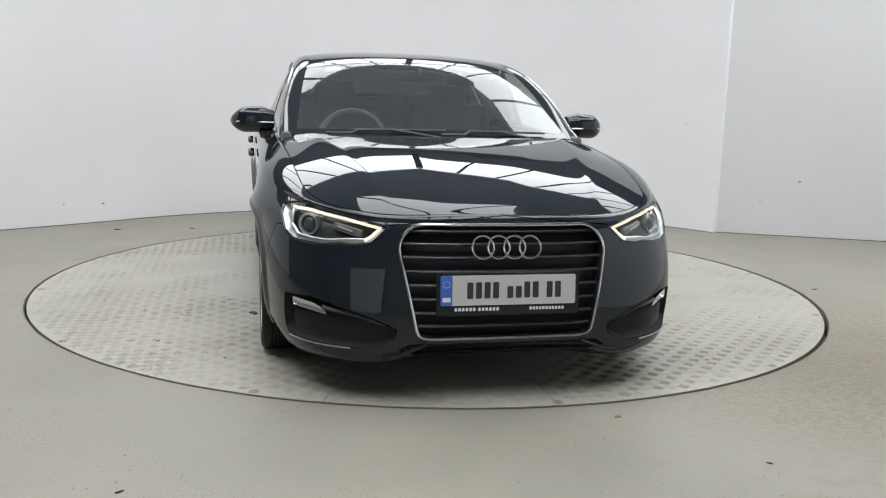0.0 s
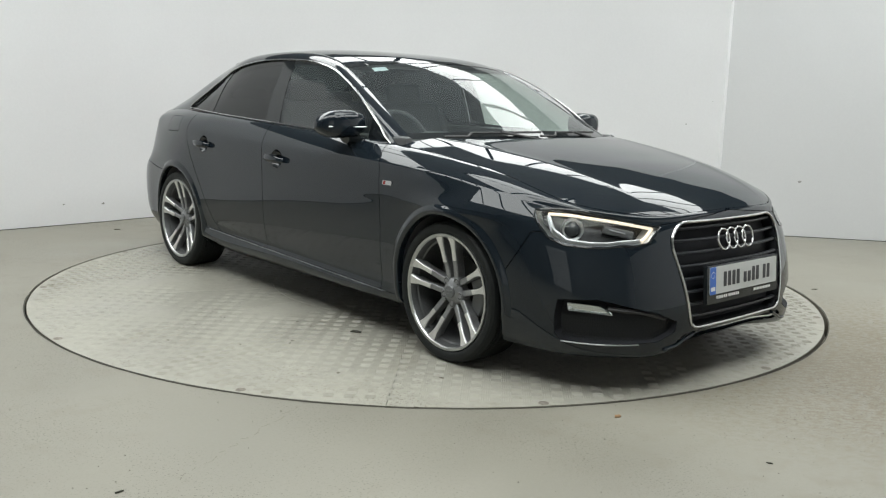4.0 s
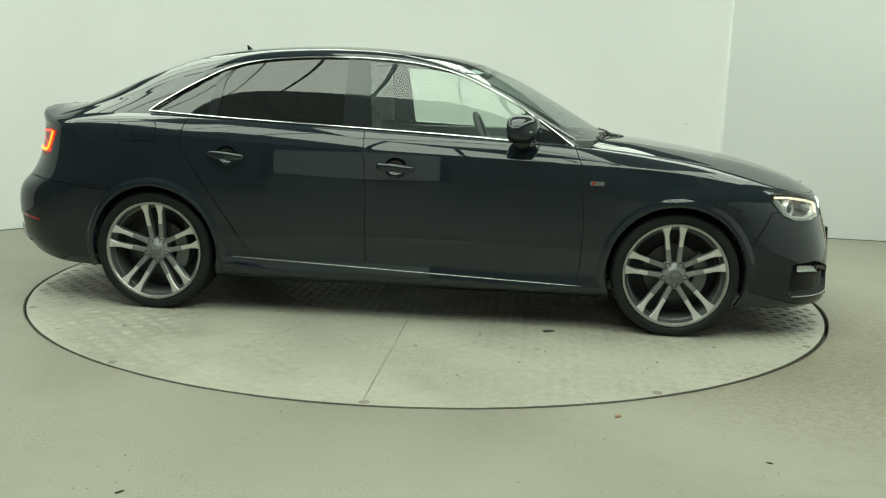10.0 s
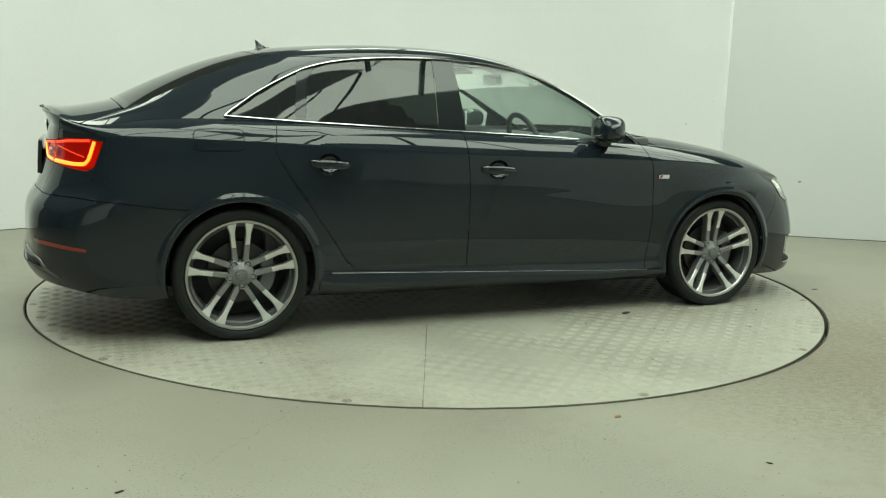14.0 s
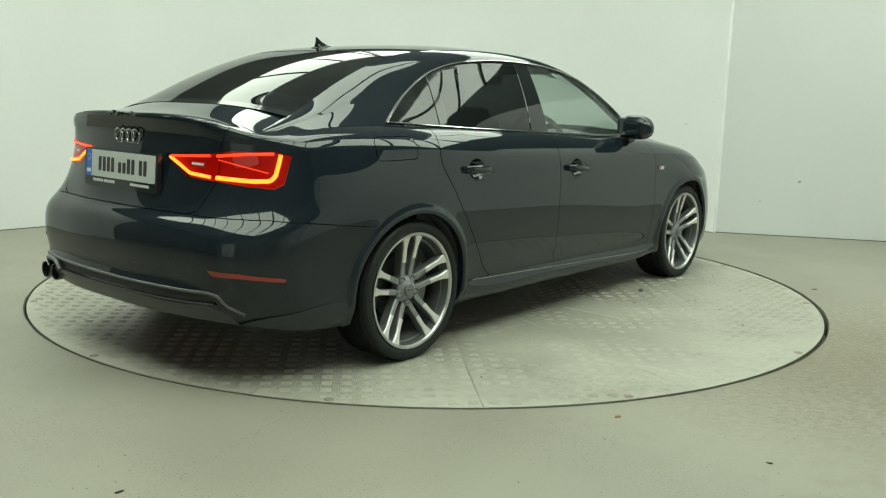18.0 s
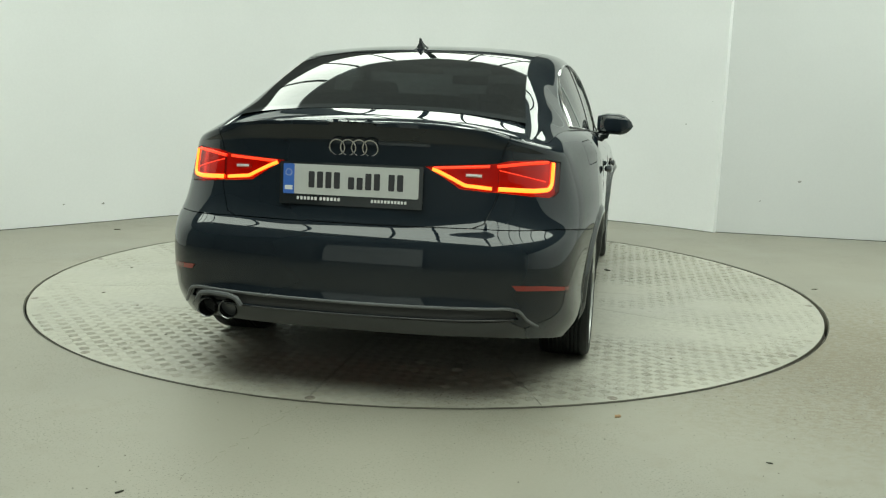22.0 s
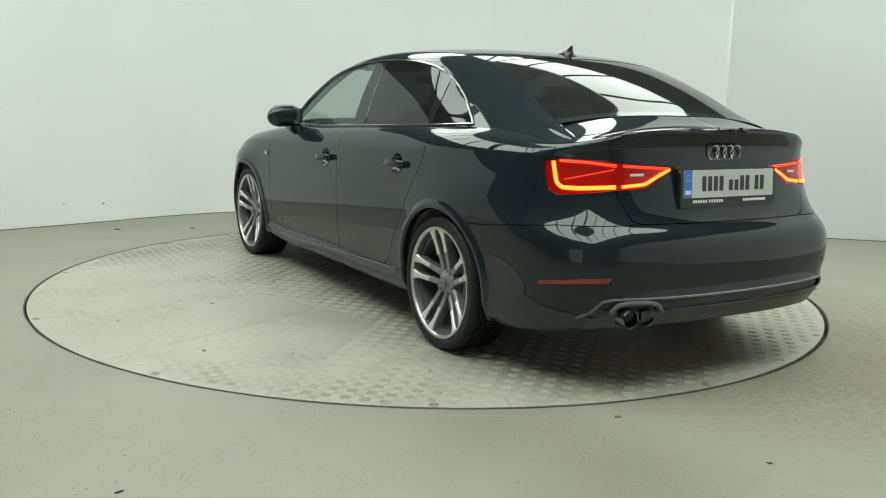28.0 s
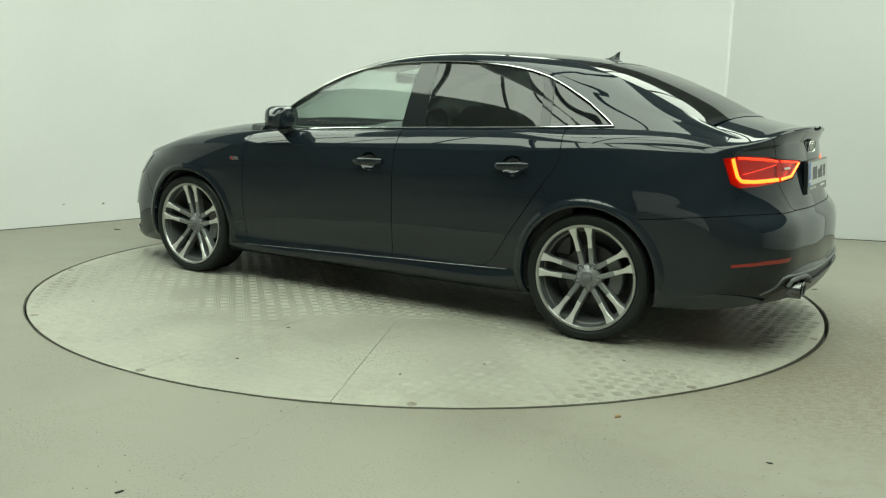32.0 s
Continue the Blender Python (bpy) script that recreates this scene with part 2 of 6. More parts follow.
def prism(poly, fn, depth):
    """A plate: poly of (a, b) pairs placed by fn(a, b, d), d from 0 to depth."""
    bm = bmesh.new()
    A = [bm.verts.new(fn(a, b, 0.0)) for a, b in poly]
    B = [bm.verts.new(fn(a, b, depth)) for a, b in poly]
    n = len(poly)
    bm.faces.new(A)
    bm.faces.new(B[::-1])
    for i in range(n):
        bm.faces.new((A[i], B[i], B[(i + 1) % n], A[(i + 1) % n]))
    bmesh.ops.recalc_face_normals(bm, faces=bm.faces)
    return bm


def rounded(poly, r, seg=5):
    """Rounds the corners of a polygon of 2D points."""
    out = []
    n = len(poly)
    for i in range(n):
        p, a, b = Vector(poly[i]), Vector(poly[i - 1]), Vector(poly[(i + 1) % n])
        da, db = (a - p), (b - p)
        ra = min(r, da.length * 0.48, db.length * 0.48)
        pa, pb = p + da.normalized() * ra, p + db.normalized() * ra
        for k in range(seg + 1):
            t = k / seg
            out.append(tuple(pa * (1 - t) ** 2 + p * 2 * t * (1 - t) + pb * t * t))
    return out


def spline(keys, vals, t):
    """Smooth curve through vals (rows) at keys, sampled at t."""
    keys, vals, t = np.asarray(keys, float), np.asarray(vals, float), np.asarray(t, float)
    if vals.ndim == 1:
        return spline(keys, vals[:, None], t)[:, 0]
    h = np.diff(keys)
    d = np.diff(vals, axis=0) / h[:, None]
    m = np.empty_like(vals)
    m[0], m[-1] = d[0], d[-1]
    w = (h[1:] / (h[1:] + h[:-1]))[:, None]
    m[1:-1] = d[:-1] * w + d[1:] * (1 - w)
    i = np.clip(np.searchsorted(keys, t, side="right") - 1, 0, len(h) - 1)
    s = ((t - keys[i]) / h[i])[:, None]
    hh = h[i][:, None]
    return (vals[i] * (2 * s**3 - 3 * s**2 + 1) + m[i] * hh * (s**3 - 2 * s**2 + s)
            + vals[i + 1] * (-2 * s**3 + 3 * s**2) + m[i + 1] * hh * (s**3 - s**2))


def fair(keys, vals, n, stiff, odd=None):
    """Evenly sampled curve with the least bending that stays close to vals at keys; odd: the column that changes sign where the curve is mirrored at both ends."""
    keys, vals = np.asarray(keys, float), np.asarray(vals, float)
    span = keys[-1] - keys[0]
    if odd is not None:
        flip = np.ones(vals.shape[1])
        flip[odd] = -1
        ks = np.concatenate([-keys[:0:-1], keys, 2 * keys[-1] - keys[-2::-1]])
        vs = np.concatenate([vals[:0:-1] * flip, vals, vals[-2::-1] * flip])
        m, x0 = 3 * (n - 1) + 1, -span
    else:
        ks, vs, m, x0 = keys, vals, n, keys[0]
    h = span / (n - 1)
    A = np.zeros((m, m))
    rhs = np.zeros((m, vals.shape[1]))
    for k, v in zip(ks, vs):
        p = (k - x0) / h
        i = int(min(max(math.floor(p), 0), m - 2))
        f = p - i
        w = np.zeros(m)
        w[i], w[i + 1] = 1 - f, f
        A += np.outer(w, w)
        rhs += np.outer(w, v)
    D = np.zeros((m - 2, m))
    for i in range(m - 2):
        D[i, i:i + 3] = 1, -2, 1
    A += stiff / h ** 3 * (D.T @ D)
    out = np.linalg.solve(A, rhs)
    return out[n - 1:2 * n - 1] if odd is not None else out


def inside(p, poly):
    x, y = p
    hit = False
    for i in range(len(poly)):
        (x0, y0), (x1, y1) = poly[i - 1], poly[i]
        if (y0 > y) != (y1 > y) and x < (x1 - x0) * (y - y0) / (y1 - y0) + x0:
            hit = not hit
    return hit


# ways to flatten the body: side (x, z), front corner (y - x, z), rear corner (y + x, z), nose and tail (y, z), plan (x, y)
FLAT = {
    "side": ((1, 0, 0), (0, 0, 1)),
    "front": ((-1, 1, 0), (0, 0, 1)),
    "rear": ((1, 1, 0), (0, 0, 1)),
    "nose": ((0, 1, 0), (0, 0, 1)),
    "plan": ((1, 0, 0), (0, 1, 0)),
}


def flat(co, view):
    a, b = FLAT[view]
    return (co[0] * a[0] + co[1] * a[1] + co[2] * a[2], co[0] * b[0] + co[1] * b[1] + co[2] * b[2])


def cut_region(bm, layer, code, view, poly, where=None):
    """Cuts the outline of poly into the sheet and gives the faces within it the code."""
    a, b = (Vector(v) for v in FLAT[view])
    n = len(poly)
    for i in range(n):
        p, q = poly[i - 1], poly[i]
        du, dv = q[0] - p[0], q[1] - p[1]
        ln = math.hypot(du, dv)
        if ln < 1e-6:
            continue
        nu, nv = -dv / ln, du / ln
        normal = a * nu + b * nv
        c = nu * p[0] + nv * p[1]
        norm2 = normal.length_squared
        point = normal * (c / norm2)
        lo = (min(p[0], q[0]) - 0.03, min(p[1], q[1]) - 0.03)
        hi = (max(p[0], q[0]) + 0.03, max(p[1], q[1]) + 0.03)
        fs = []
        for f in bm.faces:
            if where and not where(f):
                continue
            u, v = flat(f.calc_center_median(), view)
            if lo[0] <= u <= hi[0] and lo[1] <= v <= hi[1]:
                fs.append(f)
        if not fs:
            continue
        geom = set(fs)
        for f in fs:
            geom.update(f.edges)
            geom.update(f.verts)
        bmesh.ops.bisect_plane(bm, geom=list(geom), dist=0.0008, plane_co=point, plane_no=normal)
    for f in bm.faces:
        if where and not where(f):
            continue
        if inside(flat(f.calc_center_median(), view), poly):
            f[layer] = code


def take(bm, layer, codes):
    """A copy of the faces that carry one of the codes."""
    out = bmesh.new()
    made = {}
    for f in bm.faces:
        if f[layer] in codes:
            vs = []
            for v in f.verts:
                if v not in made:
                    made[v] = out.verts.new(v.co)
                    made[v].normal = v.normal
                vs.append(made[v])
            try:
                out.faces.new(vs)
            except ValueError:
                pass
    out.normal_update()
    return out


def mirrored(bm, join=False):
    """The other side's panel, or with join both sides as one."""
    out = bm if join else bm.copy()
    if join:
        g = bmesh.ops.duplicate(bm, geom=bm.verts[:] + bm.edges[:] + bm.faces[:])["geom"]
        vs = [e for e in g if isinstance(e, bmesh.types.BMVert)]
        fs = [e for e in g if isinstance(e, bmesh.types.BMFace)]
    else:
        vs, fs = out.verts[:], out.faces[:]
    for v in vs:
        v.co.y = -v.co.y
    bmesh.ops.reverse_faces(out, faces=fs)
    if join:
        near = [v for v in out.verts if abs(v.co.y) < 0.002]
        for v in near:
            v.co.y = 0
        bmesh.ops.remove_doubles(out, verts=near, dist=0.0012)
    out.normal_update()
    return out


def hem(bm, gap=0.002, depth=0.014, keep_centre=True):
    """Draws a panel's free edges in by the gap and folds them inwards."""
    bm.normal_update()
    edges = [e for e in bm.edges if e.is_boundary]
    if keep_centre:
        edges = [e for e in edges if not all(abs(v.co.y) < 0.001 for v in e.verts)]
    push = {}
    for e in edges:
        f = e.link_faces[0]
        d = (e.verts[1].co - e.verts[0].co)
        if d.length < 1e-7:
            continue
        s = d.cross(f.normal).normalized()
        if s.dot(f.calc_center_median() - e.verts[0].co) < 0:
            s = -s
        for v in e.verts:
            push.setdefault(v, Vector())
            push[v] += s
    normals = {v: v.normal.copy() for v in push}
    for v, s in push.items():
        if s.length > 1e-5:
            v.co += s.normalized() * gap
    fold = {}
    for v in push:
        fold[v] = bm.verts.new(v.co - normals[v] * depth)
    for e in edges:
        a, b = e.verts
        if a in fold and b in fold:
            lf = e.link_faces[0]
            loop = next(l for l in lf.loops if l.edge == e)
            p, q = loop.vert, loop.link_loop_next.vert
            try:
                bm.faces.new((q, p, fold[p], fold[q]))
            except ValueError:
                pass
    bm.normal_update()
    return bm


def shifted(bm, d):
    """Moves a sheet along its normals."""
    bm.normal_update()
    ns = [(v, v.normal.copy()) for v in bm.verts]
    for v, n in ns:
        v.co += n * d
    return bm
# ---------------------------------------------------------------- the car's body surface
car = tagged(new("saloon_car"), "glossy black four-door saloon car with lit lamps on a turntable", "car")

# lengthwise body lines from the nose's middle round the side to the tail's middle: 18 stations, x y z
LINES = {
    "hem": "2.1 0 0.167|2.10 0.25 0.165|2.105 0.45 0.146|2.04 0.60 0.145|1.905 0.735 0.147|1.7 0.8 0.152|1.3 0.82 0.16|0.85 0.8 0.165|0.2 0.8 0.165|-0.4 0.8 0.168|-0.95 0.8 0.175|-1.32 0.816 0.2|-1.75 0.795 0.205|-2 0.715 0.235|-2.12 0.612 0.26|-2.19 0.44 0.27|-2.215 0.25 0.27|-2.22 0 0.27",
    "lip": "2.185 0 0.235|2.178 0.25 0.229|2.150 0.446 0.173|2.086 0.608 0.172|1.953 0.745 0.184|1.734 0.833 0.212|1.3 0.865 0.235|0.85 0.868 0.205|0.2 0.870 0.212|-0.4 0.870 0.22|-0.95 0.868 0.235|-1.32 0.861 0.28|-1.75 0.835 0.268|-2.03 0.755 0.315|-2.15 0.652 0.335|-2.225 0.47 0.34|-2.25 0.25 0.34|-2.255 0 0.34",
    "tuck": "2.1925 0 0.3219|2.1856 0.25 0.3219|2.1520 0.446 0.300|2.0790 0.6186 0.300|1.9470 0.7594 0.302|1.7371 0.8461 0.313|1.3 0.8773 0.3209|0.85 0.853 0.285|0.2 0.850 0.290|-0.4 0.850 0.298|-0.95 0.856 0.312|-1.32 0.8749 0.3538|-1.75 0.8356 0.3747|-2.0469 0.7586 0.3913|-2.150 0.652 0.3969|-2.206 0.474 0.4025|-2.233 0.25 0.4026|-2.238 0 0.4026",
    "low": "2.185 0 0.42|2.178 0.25 0.42|2.139 0.446 0.42|2.061 0.628 0.42|1.931 0.77 0.42|1.734 0.853 0.42|1.3 0.885 0.42|0.85 0.88 0.4|0.2 0.876 0.4|-0.4 0.876 0.404|-0.95 0.88 0.41|-1.32 0.884 0.44|-1.75 0.84 0.45|-2.06 0.76 0.46|-2.165 0.655 0.465|-2.212 0.476 0.47|-2.237 0.25 0.47|-2.242 0 0.47",
    "wide": "2.15 0 0.56|2.145 0.25 0.56|2.099 0.446 0.56|2.026 0.618 0.56|1.906 0.755 0.56|1.724 0.848 0.565|1.3 0.893 0.6|0.85 0.885 0.6|0.2 0.882 0.6|-0.4 0.882 0.604|-0.95 0.886 0.61|-1.32 0.891 0.62|-1.75 0.845 0.62|-2.062 0.755 0.570|-2.164 0.650 0.572|-2.208 0.470 0.575|-2.230 0.25 0.583|-2.235 0 0.583",
    "shelf": "2.14 0 0.595|2.1335 0.25 0.595|2.0865 0.446 0.595|2.006 0.6155 0.5975|1.886 0.75 0.6025|1.709 0.843 0.6125|1.3 0.893 0.65|0.85 0.886 0.65|0.2 0.883 0.655|-0.4 0.883 0.6595|-0.95 0.8855 0.665|-1.32 0.8885 0.675|-1.75 0.837 0.675|-2.034 0.742 0.630|-2.136 0.631 0.632|-2.180 0.461 0.634|-2.203 0.25 0.634|-2.208 0 0.634",
    "mid": "2.13 0 0.63|2.122 0.25 0.63|2.074 0.446 0.63|1.986 0.613 0.635|1.866 0.745 0.645|1.694 0.838 0.66|1.3 0.893 0.7|0.85 0.887 0.7|0.2 0.884 0.71|-0.4 0.884 0.715|-0.95 0.885 0.72|-1.32 0.886 0.73|-1.75 0.827 0.73|-1.997 0.720 0.690|-2.098 0.606 0.688|-2.142 0.448 0.684|-2.172 0.25 0.682|-2.177 0 0.682",
    "lamp": "2.123 0 0.655|2.114 0.25 0.653|2.064 0.446 0.65|1.971 0.608 0.66|1.846 0.735 0.68|1.669 0.826 0.7|1.3 0.888 0.755|0.85 0.886 0.765|0.2 0.883 0.785|-0.4 0.882 0.8|-0.95 0.88 0.815|-1.32 0.866 0.83|-1.75 0.802 0.835|-1.967 0.694 0.825|-2.054 0.578 0.822|-2.110 0.432 0.82|-2.138 0.25 0.818|-2.144 0 0.818",
    "crease": "2.115 0 0.675|2.105 0.25 0.672|2.054 0.446 0.665|1.956 0.598 0.68|1.826 0.72 0.705|1.644 0.808 0.74|1.3 0.872 0.8|0.85 0.878 0.823|0.2 0.876 0.842|-0.4 0.874 0.859|-0.95 0.870 0.884|-1.32 0.852 0.906|-1.75 0.776 0.916|-1.945 0.690 0.921|-2.050 0.570 0.944|-2.090 0.44 0.952|-2.110 0.25 0.957|-2.115 0 0.958",
    "belt": "2.095 0 0.7|2.085 0.245 0.697|2.035 0.44 0.692|1.94 0.598 0.708|1.81 0.695 0.738|1.62 0.733 0.793|1.3 0.757 0.857|0.85 0.778 0.905|0.2 0.785 0.937|-0.4 0.788 0.963|-0.95 0.783 0.986|-1.32 0.756 1.000|-1.75 0.703 0.986|-1.962 0.650 0.967|-2.051 0.555 0.992|-2.104 0.43 1.013|-2.138 0.25 1.023|-2.146 0 1.025",
}
ORDER = ["hem", "lip", "tuck", "low", "wide", "shelf", "mid", "lamp", "crease", "belt"]
LINES = {k: np.array([[float(c) for c in p.split()] for p in v.split("|")]) for k, v in LINES.items()}
WIDE = LINES["wide"]
STA = np.concatenate([[0], np.cumsum(np.linalg.norm(np.diff(WIDE[:, :2], axis=0), axis=1))])
NU = 320
RUN = {k: fair(STA, v, NU, 1.5e-5, 1) for k, v in LINES.items()}
for k in RUN:
    RUN[k][0, 1] = RUN[k][-1, 1] = 0.0

AXLE_F, AXLE_R, HUB_Z, ARCH = 1.3185, -1.3185, 0.306, 0.334


def belt_at(x):
    """Point of the belt line at a length x on the car's side."""
    b = RUN["belt"]
    return np.array([x, np.interp(-x, -b[:, 0], b[:, 1]), np.interp(-x, -b[:, 0], b[:, 2])])


def shell():
    """Half the lower body, from the hem to the belt, with the wheel arches left out."""
    below = np.stack([RUN[k] for k in ORDER[:9]])
    keys = np.arange(9.0)
    rows = fair(keys, below.reshape(9, -1), 81, 0.02).reshape(81, NU, 3).transpose(1, 0, 2)      # u, v, xyz
    top = []
    C, B = RUN["crease"], RUN["belt"]
    ledge = (np.clip((C[:, 0] + 1.30) / 0.35, 0, 1) * np.clip((1.75 - C[:, 0]) / 0.4, 0, 1))[:, None]
    foot = (np.clip((-0.95 - C[:, 0]) / 0.35, 0, 1) * np.clip((C[:, 0] + 2.0) / 0.15, 0, 1))[:, None]
    for w in np.linspace(0, 1, 15)[1:]:
        plain = C * (1 - w) + B * w + np.array([0, 1.0, 0.35]) * (0.012 * math.sin(math.pi * w))
        curves = []
        for a1, b1, a2, b2 in ((0.17, 0.40, 0.52, 0.98), (0.27, 0.66, 0.58, 0.77)):
            P1, P2 = C + (B - C) * np.array([a1, a1, b1]), C + (B - C) * np.array([a2, a2, b2])
            curves.append(C * (1 - w) ** 3 + P1 * 3 * w * (1 - w) ** 2 + P2 * 3 * w * w * (1 - w) + B * w ** 3)
        p = plain * (1 - ledge) * (1 - foot) + curves[0] * ledge * (1 - foot) + curves[1] * foot
        p[0, 1] = p[-1, 1] = 0
        top.append(p)
    grid = np.concatenate([rows, np.stack(top, 1)], 1)
    for ax in (AXLE_F, AXLE_R):                                                # arch flare
        r = np.hypot(grid[..., 0] - ax, grid[..., 2] - HUB_Z)
        side = np.clip((grid[..., 1] - 0.7) / 0.1, 0, 1)
        grid[..., 1] += side * 0.003 * np.exp(-(((r - ARCH) / 0.035) ** 2)) * (grid[..., 2] < 0.8)
    blister = np.exp(-(((grid[..., 2] - 0.665) / 0.052) ** 2) - ((grid[..., 0] - 1.38) / 0.22) ** 2)
    grid[..., 1] += 0.026 * blister * np.clip((grid[..., 1] - 0.6) / 0.1, 0, 1)   # swelling over the front wheel
    nu, nv = grid.shape[:2]
    rr = np.stack([np.hypot(grid[..., 0] - ax, grid[..., 2] - HUB_Z) for ax in (AXLE_F, AXLE_R)])
    hole = (rr.min(0) < ARCH) & (grid[..., 1] > 0.5)
    bm = bmesh.new()
    vt = {}
    for i in range(nu - 1):
        for j in range(nv - 1):
            quad = [(i, j), (i, j + 1), (i + 1, j + 1), (i + 1, j)]
            if all(hole[q] for q in quad):
                continue
            for q in quad:
                if q not in vt:
                    p = grid[q].copy()
                    if hole[q]:
                        ax = AXLE_F if p[0] > 0 else AXLE_R
                        d = np.array([p[0] - ax, p[2] - HUB_Z])
                        d *= ARCH / max(np.linalg.norm(d), 1e-6)
                        p[0], p[2] = ax + d[0], HUB_Z + d[1]
                    vt[q] = bm.verts.new(p)
            bm.faces.new([vt[q] for q in quad])
    bmesh.ops.remove_doubles(bm, verts=bm.verts, dist=0.0004)
    bm.normal_update()
    return bm


FRONTDOOR = [(.80, .93), (.85, .80), (.866, .52), (.85, .228), (-.205, .268), (-.212, .375), (-.212, .69), (-.235, 1.02)]
REARDOOR = [(-.235, 1.02), (-.212, .69), (-.212, .375), (-.205, .268), (-.76, .291), (-.83, .345), (-.91, .47), (-1.153, .826), (-1.166, .881), (-1.14, 1.05)]
HEADLAMP = [(-1.641, .648), (-1.575, .589), (-1.49, .580), (-1.42, .583), (-1.34, .575), (-1.235, .575), (-1.11, .580), (-1.02, .605), (-.955, .662), (-.945, .703), (-1.05, .710), (-1.21, .706), (-1.34, .686), (-1.504, .668)]
TAILLAMP = [(-1.145, .893), (-1.185, .785), (-1.235, .768), (-1.37, .775), (-1.55, .790), (-1.61, .792), (-1.72, .800), (-1.78, .836), (-1.855, .877), (-1.65, .887), (-1.56, .890), (-1.48, .901), (-1.25, .905)]
GRILLE = rounded([(-.405, .595), (-.345, .664), (.345, .664), (.405, .595), (.335, .262), (.30, .250), (-.30, .250), (-.335, .262)], 0.05)
GRILLE_HALF = [(0, .250)] + sorted([p for p in GRILLE if p[0] > 0.001], key=lambda p: math.atan2(p[1] - .45, p[0])) + [(0, .664)]
GRILLE_HALF[0], GRILLE_HALF[-1] = (-0.01, .250), (-0.01, .664)
INTAKE = [(-1.085, .372), (-1.075, .315), (-1.078, .240), (-1.112, .214), (-1.34, .211), (-1.535, .211), (-1.645, .213), (-1.745, .246), (-1.755, .285), (-1.64, .322), (-1.42, .362), (-1.30, .380)]
LID = [(-.01, .662), (.45, .661), (.495, .678), (.522, .739), (.537, .787), (.537, .893), (.545, .93), (.571, .995), (.60, 1.06), (-.01, 1.06)]
FLAP = rounded([(-1.303, .960), (-1.515, .957), (-1.52, .862), (-1.30, .866)], 0.03)

B_FENDER, B_FDOOR, B_RDOOR, B_QUARTER, B_FBUMPER, B_RBUMPER, B_SILL, B_HEAD, B_TAIL, B_GRILLE, B_INTAKE, B_LID, B_FLAP, B_TAILIN, B_INSERT, B_VALANCE, B_LOWGRILLE, B_CUP = range(1, 19)
low = shell()
lay = low.faces.layers.int.new("panel")
front = lambda f: f.calc_center_median().x > 1.0
rear = lambda f: f.calc_center_median().x < -1.0
tail = lambda f: f.calc_center_median().x < -1.70
side = lambda f: -1.9 < f.calc_center_median().x < 1.9 and f.calc_center_median().y > 0.55
for f in low.faces:
    c = f.calc_center_median()
    f[lay] = B_FENDER if c.x > 0.3 else B_QUARTER
cut_region(low, lay, B_FBUMPER, "front", [(-2.4, .1), (-2.4, .72), (-1.63, .655), (-.93, .62), (-.78, .44), (-.70, .1)], front)
cut_region(low, lay, B_RBUMPER, "rear", [(-2.4, .1), (-2.4, .6615), (-1.70, .6615), (-1.25, .654), (-.98, .634), (-.80, .613), (-.58, .600), (-.45, .1)], rear)
cut_region(low, lay, B_LID, "nose", LID, tail)
cut_region(low, lay, B_SILL, "side", [(.97, .1), (.97, .228), (.85, .228), (-.205, .268), (-.76, .291), (-.96, .295), (-.96, .1)], side)
cut_region(low, lay, B_FDOOR, "side", FRONTDOOR, side)
cut_region(low, lay, B_RDOOR, "side", REARDOOR, side)
cut_region(low, lay, B_HEAD, "front", HEADLAMP, front)
cut_region(low, lay, B_TAIL, "rear", TAILLAMP, tail)
for f in low.faces:
    if f[lay] == B_TAIL and inside(flat(f.calc_center_median(), "nose"), LID):
        f[lay] = B_TAILIN
cut_region(low, lay, B_GRILLE, "nose", GRILLE_HALF, lambda f: f.calc_center_median().x > 1.9)
cut_region(low, lay, B_INTAKE, "front", INTAKE, front)
cut_region(low, lay, B_VALANCE, "nose", [(-.01, .1), (-.01, .330), (.50, .330), (.60, .334), (.655, .30), (.68, .1)], tail)
cut_region(low, lay, B_INSERT, "nose", [(-.01, .338), (.56, .340), (.635, .342), (.615, .372), (.55, .374), (-.01, .370)], tail)
cut_region(low, lay, B_LOWGRILLE, "nose", [(-.01, .188), (.34, .188), (.40, .205), (.36, .228), (-.01, .226)], lambda f: f.calc_center_median().x > 1.9)
cut_region(low, lay, B_FLAP, "side", FLAP, lambda f: side(f) and f.calc_center_median().x < -1.0)
CUPS = [[(cx + 0.056 * math.cos(a), cz + 0.049 * math.sin(a)) for a in np.linspace(0, 2 * math.pi, 25)[:-1]] for cx, cz in ((-.061, .776), (-.920, .806))]
from_outside = BVHTree.FromBMesh(low)
for cup in CUPS:
    cut_region(low, lay, B_CUP, "side", cup, side)
bmesh.ops.recalc_face_normals(low, faces=low.faces)
if sum(f.normal.y * f.calc_area() for f in low.faces) < 0:
    bmesh.ops.reverse_faces(low, faces=low.faces)
low.normal_update()

# inner shell that closes the gaps between the panels
inner = shifted(take(low, lay, {B_FENDER, B_FDOOR, B_RDOOR, B_QUARTER, B_FBUMPER, B_RBUMPER, B_SILL, B_LID, B_FLAP}), -0.011)
part("inner_shell", mirrored(inner, True), DARK, car, "unlit black inner body shell")


def pair(name, codes, mat, label="", gap=0.002, depth=0.014, parent=None):
    made = []
    for flip in (False, True):
        bm = take(low, lay, codes)
        if flip:
            bm = mirrored(bm)
        made.append(part(name, hem(bm, gap, depth, False), mat, parent or car, label))
    return made


